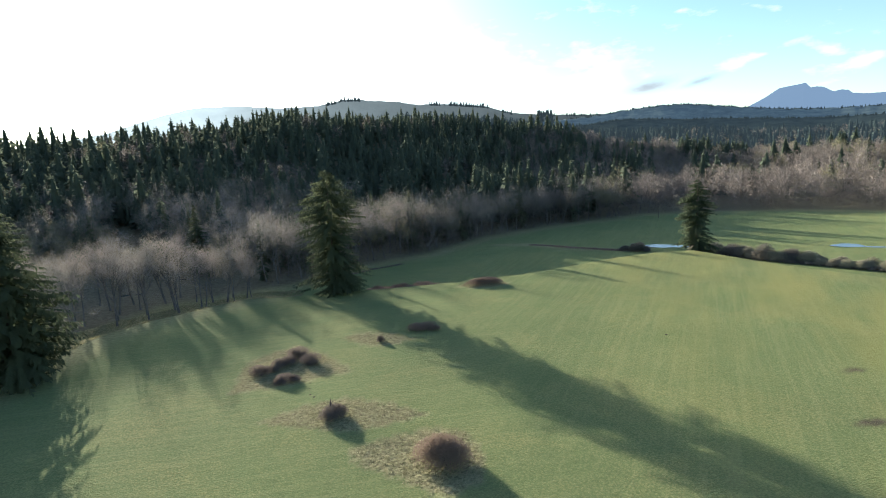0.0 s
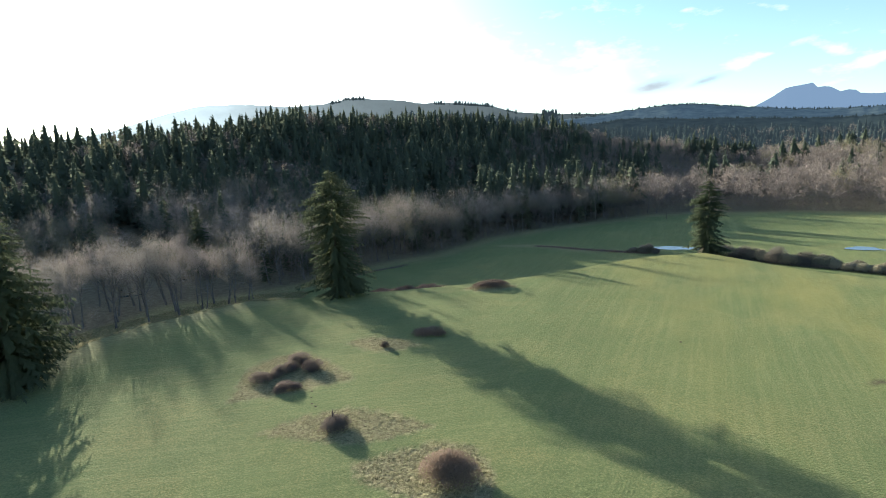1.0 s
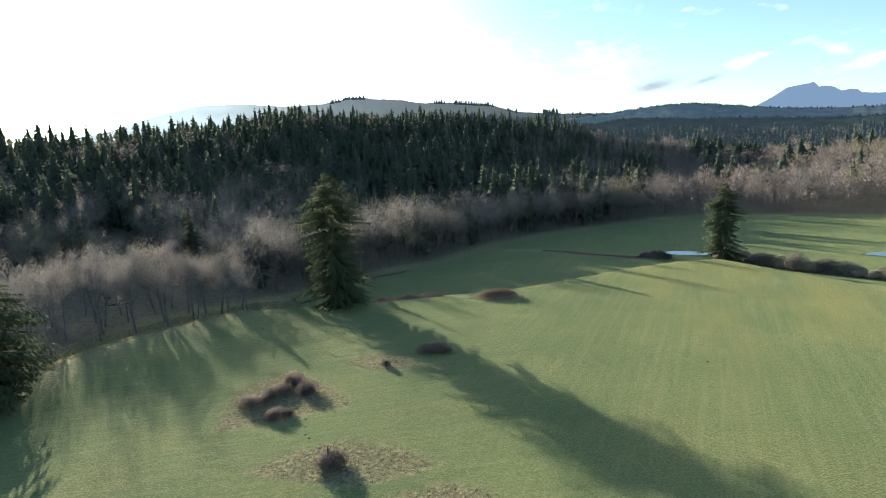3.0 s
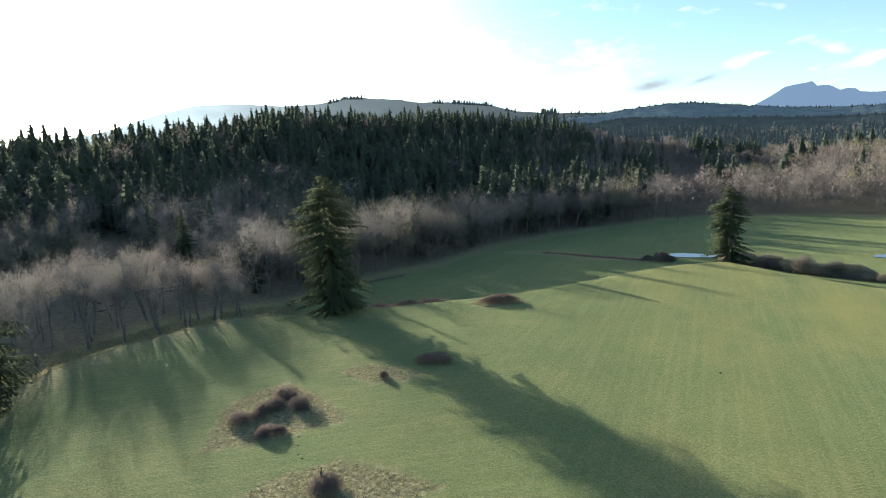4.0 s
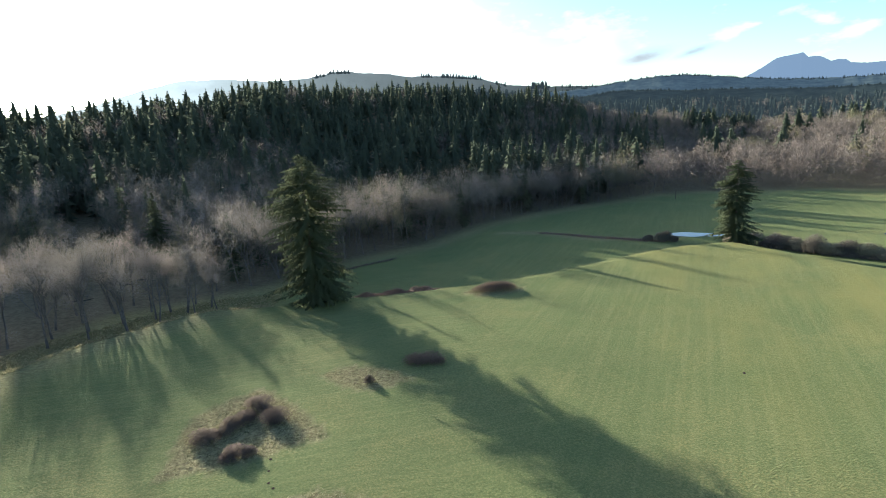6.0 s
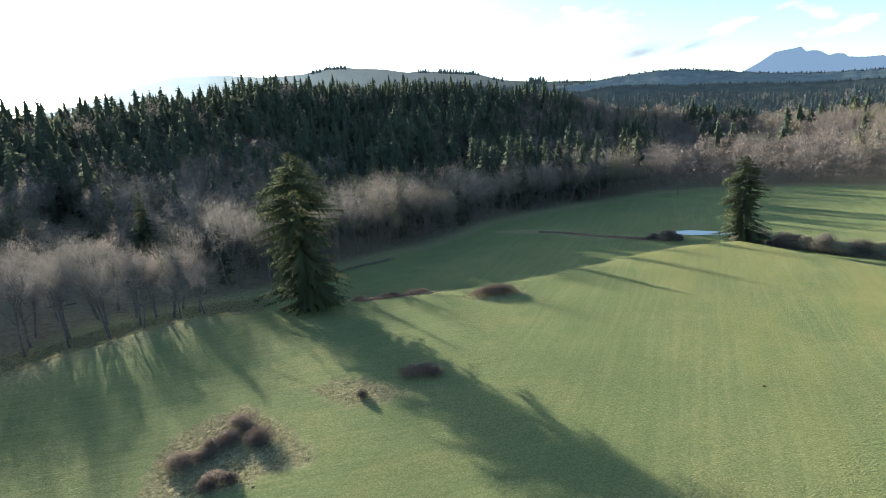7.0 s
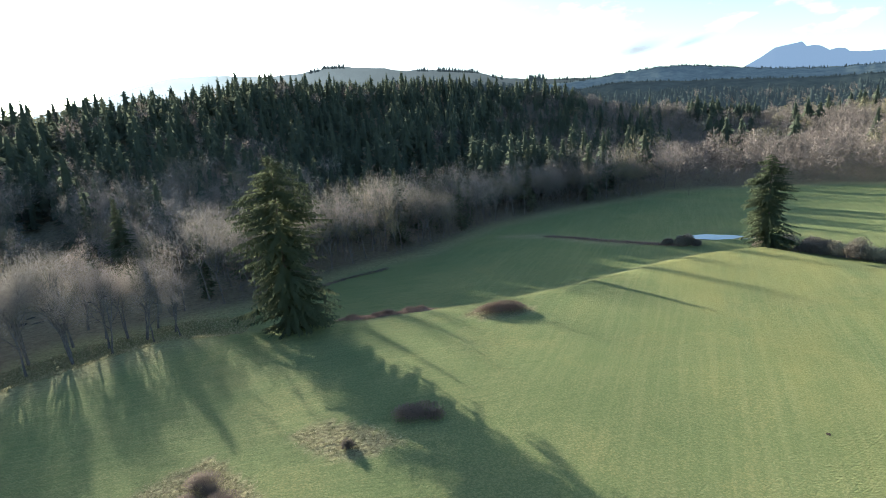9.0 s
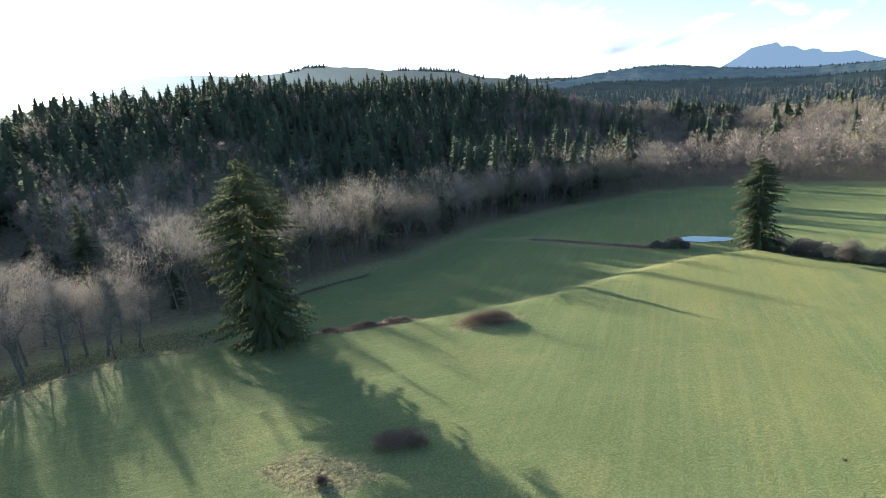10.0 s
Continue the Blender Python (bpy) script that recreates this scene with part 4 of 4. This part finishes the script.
# ---- thickets in the pasture ----
stand(shrub("bramble_bush", "large brown-purple leafless bramble dome in dry grass", 5.9, 5.0, 4.6, 15000, 20, M_BRAMBLE, "pasture thickets", 3, 0.7), 5.5, 74.6)
stand(shrub("thorn_bush", "dark leafless thorn bush with a broken snag", 3.6, 3.0, 2.4, 7000, 21, M_THORN, "pasture thickets", 2, 0.6), -16.0, 91.3)
for i, (x, y, rx, ry, h, label) in enumerate([(-33.7, 113.8, 3.6, 3.3, 2.4, "dark rounded leafless bush at the crescent's end"),
                                              (-31.6, 117.0, 3.2, 3.2, 2.3, "low dark bush in the crescent of thorns"),
                                              (-29.8, 119.8, 3.4, 3.2, 2.2, "low dark bush in the crescent of thorns"),
                                              (-26.0, 120.0, 4.2, 3.6, 2.7, "broad dark leafless bush in tussock grass"),
                                              (-28.4, 123.4, 4.0, 3.0, 2.9, "taller greyish bush behind the dark thorns"),
                                              (-27.5, 108.6, 3.2, 2.8, 2.1, "small dark leafless bush in dry grass")]):
    stand(shrub("thorn_bush", label, rx, ry, h, 7000, 22 + i, M_THORN, "pasture thickets", 3, 0.5, 0.022), x, y, 37 * i)
stand(shrub("thorn_bush", "tiny dark bush on a dry grass hump", 1.3, 1.1, 1.5, 900, 29, M_THORN, "pasture thickets", 1), -9.4, 130)
stand(shrub("bramble_bush", "low reddish-brown bramble in the tree shadow", 4.6, 3.2, 2.3, 7000, 37, M_BRAMBLE, "pasture thickets", 5, 0.7), 1.6, 137.6)
stand(shrub("bramble_bush", "wide low reddish-brown bramble mound", 7.6, 3.9, 3.3, 12000, 38, M_BRAMBLE, "pasture thickets", 6, 0.7), 22.6, 184.5)
for i, (x, y, r, h) in enumerate([(-14, 190, 3.0, 1.2), (-9.5, 190.6, 2.8, 1.5), (-5, 191.2, 3.0, 1.6), (0, 192, 3.2, 1.8), (4, 192.8, 2.6, 1.6)]):
    stand(shrub("bramble_bush", "low brown bramble along the terrace edge", r, 1.5, h, 1500, 30 + i, M_BRAMBLE, "terrace brambles", 2), x, y)

# snag and hedge
snag = tagged(new("snag"), "dark broken dead stem standing in the thorn bush", "dead tree")
t = Tubes()
t.add([(0, 0, 0), (0.05, 0, 1.1), (-0.05, 0.03, 2.3), (0.1, 0.02, 3.2)], [0.26, 0.2, 0.15, 0.05], 7)
part("stem", t.mesh("stem", M_BARK), snag)
t = Tubes()
t.add([(-0.03, 0, 2.0), (0.35, 0.05, 2.6), (0.5, 0.05, 2.9)], [0.08, 0.06, 0.02], 5)
part("branch", t.mesh("branch", M_BARK), snag)
stand(snag, -15.6, 92.0)

for i, (x, y, h, label) in enumerate([(164, 364, 6.0, "tall pale dead stem at the meadow's far rim"), (142, 379, 1.8, "short pale broken stump at the wood's foot")]):
    dead = tagged(new("snag"), label, "dead tree")
    t = Tubes()
    t.add([(0, 0, 0), (0.1, 0.05, h * 0.4), (0.05, -0.1, h * 0.8), (0.2, 0, h)], [0.20, 0.16, 0.12, 0.05], 7)
    part("stem", t.mesh("stem", M_BARK if h > 3 else M_SNAG), dead)
    stand(dead, x, y)

HEDGE = [(98.5, 253, 2.0, 2.0), (103, 250.4, 2.9, 4.2), (107, 248.4, 2.0, 2.0), (126, 233, 3.4, 3.6), (128, 238, 3.6, 4.2), (132, 234.5, 4.0, 4.6), (136, 230, 4.2, 5.2),
         (139, 225.5, 4.0, 4.6), (142, 221, 4.2, 5.6), (145, 216.5, 4.0, 6.4), (147.5, 212, 4.0, 5.2), (150.5, 208, 4.2, 5.4), (153.5, 204, 4.4, 5.8),
         (156.5, 200, 3.4, 3.8), (159.5, 196, 3.6, 4.2), (162.5, 192.5, 3.4, 3.6), (165.5, 188.5, 4.0, 4.8), (169, 183.5, 4.6, 5.6), (173, 178, 4.6, 5.8), (178, 171, 5.0, 5.6), (184, 163, 5, 5.4)]
for i, (x, y, r, h) in enumerate(HEDGE):
    pale = i in (8, 10, 12, 13, 14, 15, 16, 17, 18, 19, 20)
    stand(shrub("willow_bush" if pale else "thorn_bush", "pale leafless willow bush in the ditch hedge" if pale else "dark leafless bush in the ditch hedge",
                r * (1.2 if pale else 1.4), r * (1.05 if pale else 1.25), h * (1.0 if pale else 1.2), 5000, 50 + i, M_WILLOW if pale else M_HEDGE, "ditch hedge", 3, 1.1, 0.055), x, y)

# rushes and dead stalks along the ditch and the old bank
def rough_line(name, label, line, width, n, height, seed, material=M_BRAMBLE):
    g = np.random.default_rng(seed)
    line = np.array(line, float)
    k = g.integers(0, len(line) - 1, n)
    f = g.random((n, 1))
    p = line[k] + (line[k + 1] - line[k]) * f + g.normal(0, width, (n, 2))
    w = np.column_stack([g.normal(0, 0.45, (n, 2)), g.uniform(0.5, 1.2, n)]) * height
    q = rhombs(np.column_stack([p, land(p[:, 0], p[:, 1]) - 0.05]), w, np.full(n, height * 0.16), g)
    tagged(new(name, mesh_of(name, q, material=material)), label, "rushes", kind="stuff")


rough_line("ditch_rushes", "brown dead rushes along the meadow ditch", [(60, 285.5), (67, 281), (73, 276), (78, 271), (85, 264), (90, 259), (94, 255), (99, 252), (104, 249)], 1.1, 1900, 0.75, 81, M_BRAMBLE)
rough_line("hedge_rushes", "brown dead growth filling the ditch under the hedge", [(x, y) for x, y, r, h in HEDGE[3:]], 1.5, 6000, 1.5, 84, M_THORN)
rough_line("bank_stalks", "dark dead stalks along an old field bank", [(-34, 233), (-27.8, 239), (-19, 246), (-8.5, 253)], 0.8, 700, 0.7, 82, M_THORN)
rough_line("terrace_stalks", "brown dead stalks along the terrace edge", [(-17, 189.5), (-10, 190.3), (-3, 191.4), (5, 192.6)], 1.1, 2600, 0.7, 83)

# molehills
for i, (x, y, s) in enumerate([(-21.3, 101.3, 0.24), (-20.3, 100.0, 0.26), (-22.5, 107.3, 0.24), (59.4, 121.5, 0.32), (-22.0, 104.2, 0.2)]):
    bm = bmesh.new()
    bmesh.ops.create_icosphere(bm, subdivisions=2, radius=s)
    g = np.random.default_rng(600 + i)
    for v in bm.verts:
        v.co *= 1 + g.uniform(-0.13, 0.13)
        v.co.z = max(v.co.z * 0.55, -0.1)
    me = bpy.data.meshes.new("molehill")
    bm.to_mesh(me)
    bm.free()
    me.materials.append(M_SOIL)
    stand(tagged(new("molehill", me), "small dark heap of fresh soil in grass", "molehill", "molehills"), x, y, 0, 0.02)

# ---- water ----


def pond(label, cx, cy, a, b, deg, seed, level=max):
    g = np.random.default_rng(seed)
    n = 48
    th = np.linspace(0, 2 * math.pi, n, endpoint=False)
    r = 1 + 0.14 * np.sin(th * 2 + g.uniform(0, 6)) + 0.10 * np.sin(th * 3 + g.uniform(0, 6)) + 0.05 * np.sin(th * 7)
    c, s = math.cos(radians(deg)), math.sin(radians(deg))
    u, v = a * r * np.cos(th), b * r * np.sin(th)
    bm = bmesh.new()
    z = level(ground_z(cx + u_ * f, cy + v_ * f) for u_, v_ in zip(u * c - v * s, u * s + v * c) for f in (0.2, 0.6, 1.0)) + 0.05
    bm.faces.new([bm.verts.new((cx + p, cy + q, z)) for p, q in zip(u * c - v * s, u * s + v * c)])
    me = bpy.data.meshes.new("pond")
    bm.to_mesh(me)
    me.materials.append(M_WATER)
    return tagged(new("pond", me), label, "pond", kind="structure")


pond("still pond mirroring the pale sky behind the terrace", 121, 258, 10.3, 5.0, -32, 3)
pond("flooded hollow in the far meadow mirroring sky", 192.5, 232, 6.5, 4.6, -40, 4)
pond("long puddle beside the flooded hollow", 199, 226, 5.0, 1.8, -30, 8)

for i, (x, y, a, b) in enumerate([(-122.4, 223, 2.6, 1.5), (-117.5, 224.6, 1.9, 0.9), (-123, 229.5, 1.7, 0.9), (-131, 234.5, 2.8, 0.8), (-109.4, 247.2, 2.6, 1.2), (-111.8, 241, 1.8, 0.8)]):
    pond("small bright pool in the flooded alder bottom", x, y, a, b, 20 + 37 * i, 5 + i, lambda z: sorted(z)[70])

# ---- grass tufts ----


def tufts(name, label, spots, height, material, seed, blades=4):
    g = np.random.default_rng(seed)
    p = np.repeat(spots, blades, 0) + np.column_stack([g.normal(0, 0.12, (len(spots) * blades, 2)), np.zeros(len(spots) * blades)])
    w = np.column_stack([g.normal(0, 0.5, (len(p), 2)), g.uniform(0.5, 1.1, len(p))]) * height * g.uniform(0.6, 1.3, (len(p), 1))
    tagged(new(name, mesh_of(name, rhombs(p, w, np.full(len(p), height * 0.22), g), material=material)), label, "grass", kind="stuff")


n = 90000
x, y = rng.uniform(-45, 35, n), rng.uniform(68, 196, n)
k = rng.random(n) < rough_mask(x, y)
x, y = x[k], y[k]
tufts("dry_grass", "uncut dry tussock grass round the thickets", np.column_stack([x, y, land(x, y) - 0.03]), 0.25, M_STRAW, 71, 2)
n = 26000
x, y = rng.uniform(-125, -45, n), rng.uniform(110, 215, n)
e = outside(PLATEAU, x, y)
k = (e > -4) & (e < 22)
x, y = x[k], y[k]
tufts("dry_grass", "pale rough grass on the grove bank", np.column_stack([x, y, land(x, y) - 0.03]), 0.5, M_STRAW, 72)
n = 80000
r, a = 60 * (230 / 60) ** rng.random(n), np.radians(rng.uniform(-44, 46, n))
x, y = 3 + r * np.sin(a), r * np.cos(a)
k = (outside(PLATEAU, x, y) < -1) & (rough_mask(x, y) < 0.3)
x, y = x[k], y[k]
tufts("pasture_grass", "short grazed pasture grass in small tufts", np.column_stack([x, y, land(x, y) - 0.03]), 0.13, M_SWARD, 73, 1)
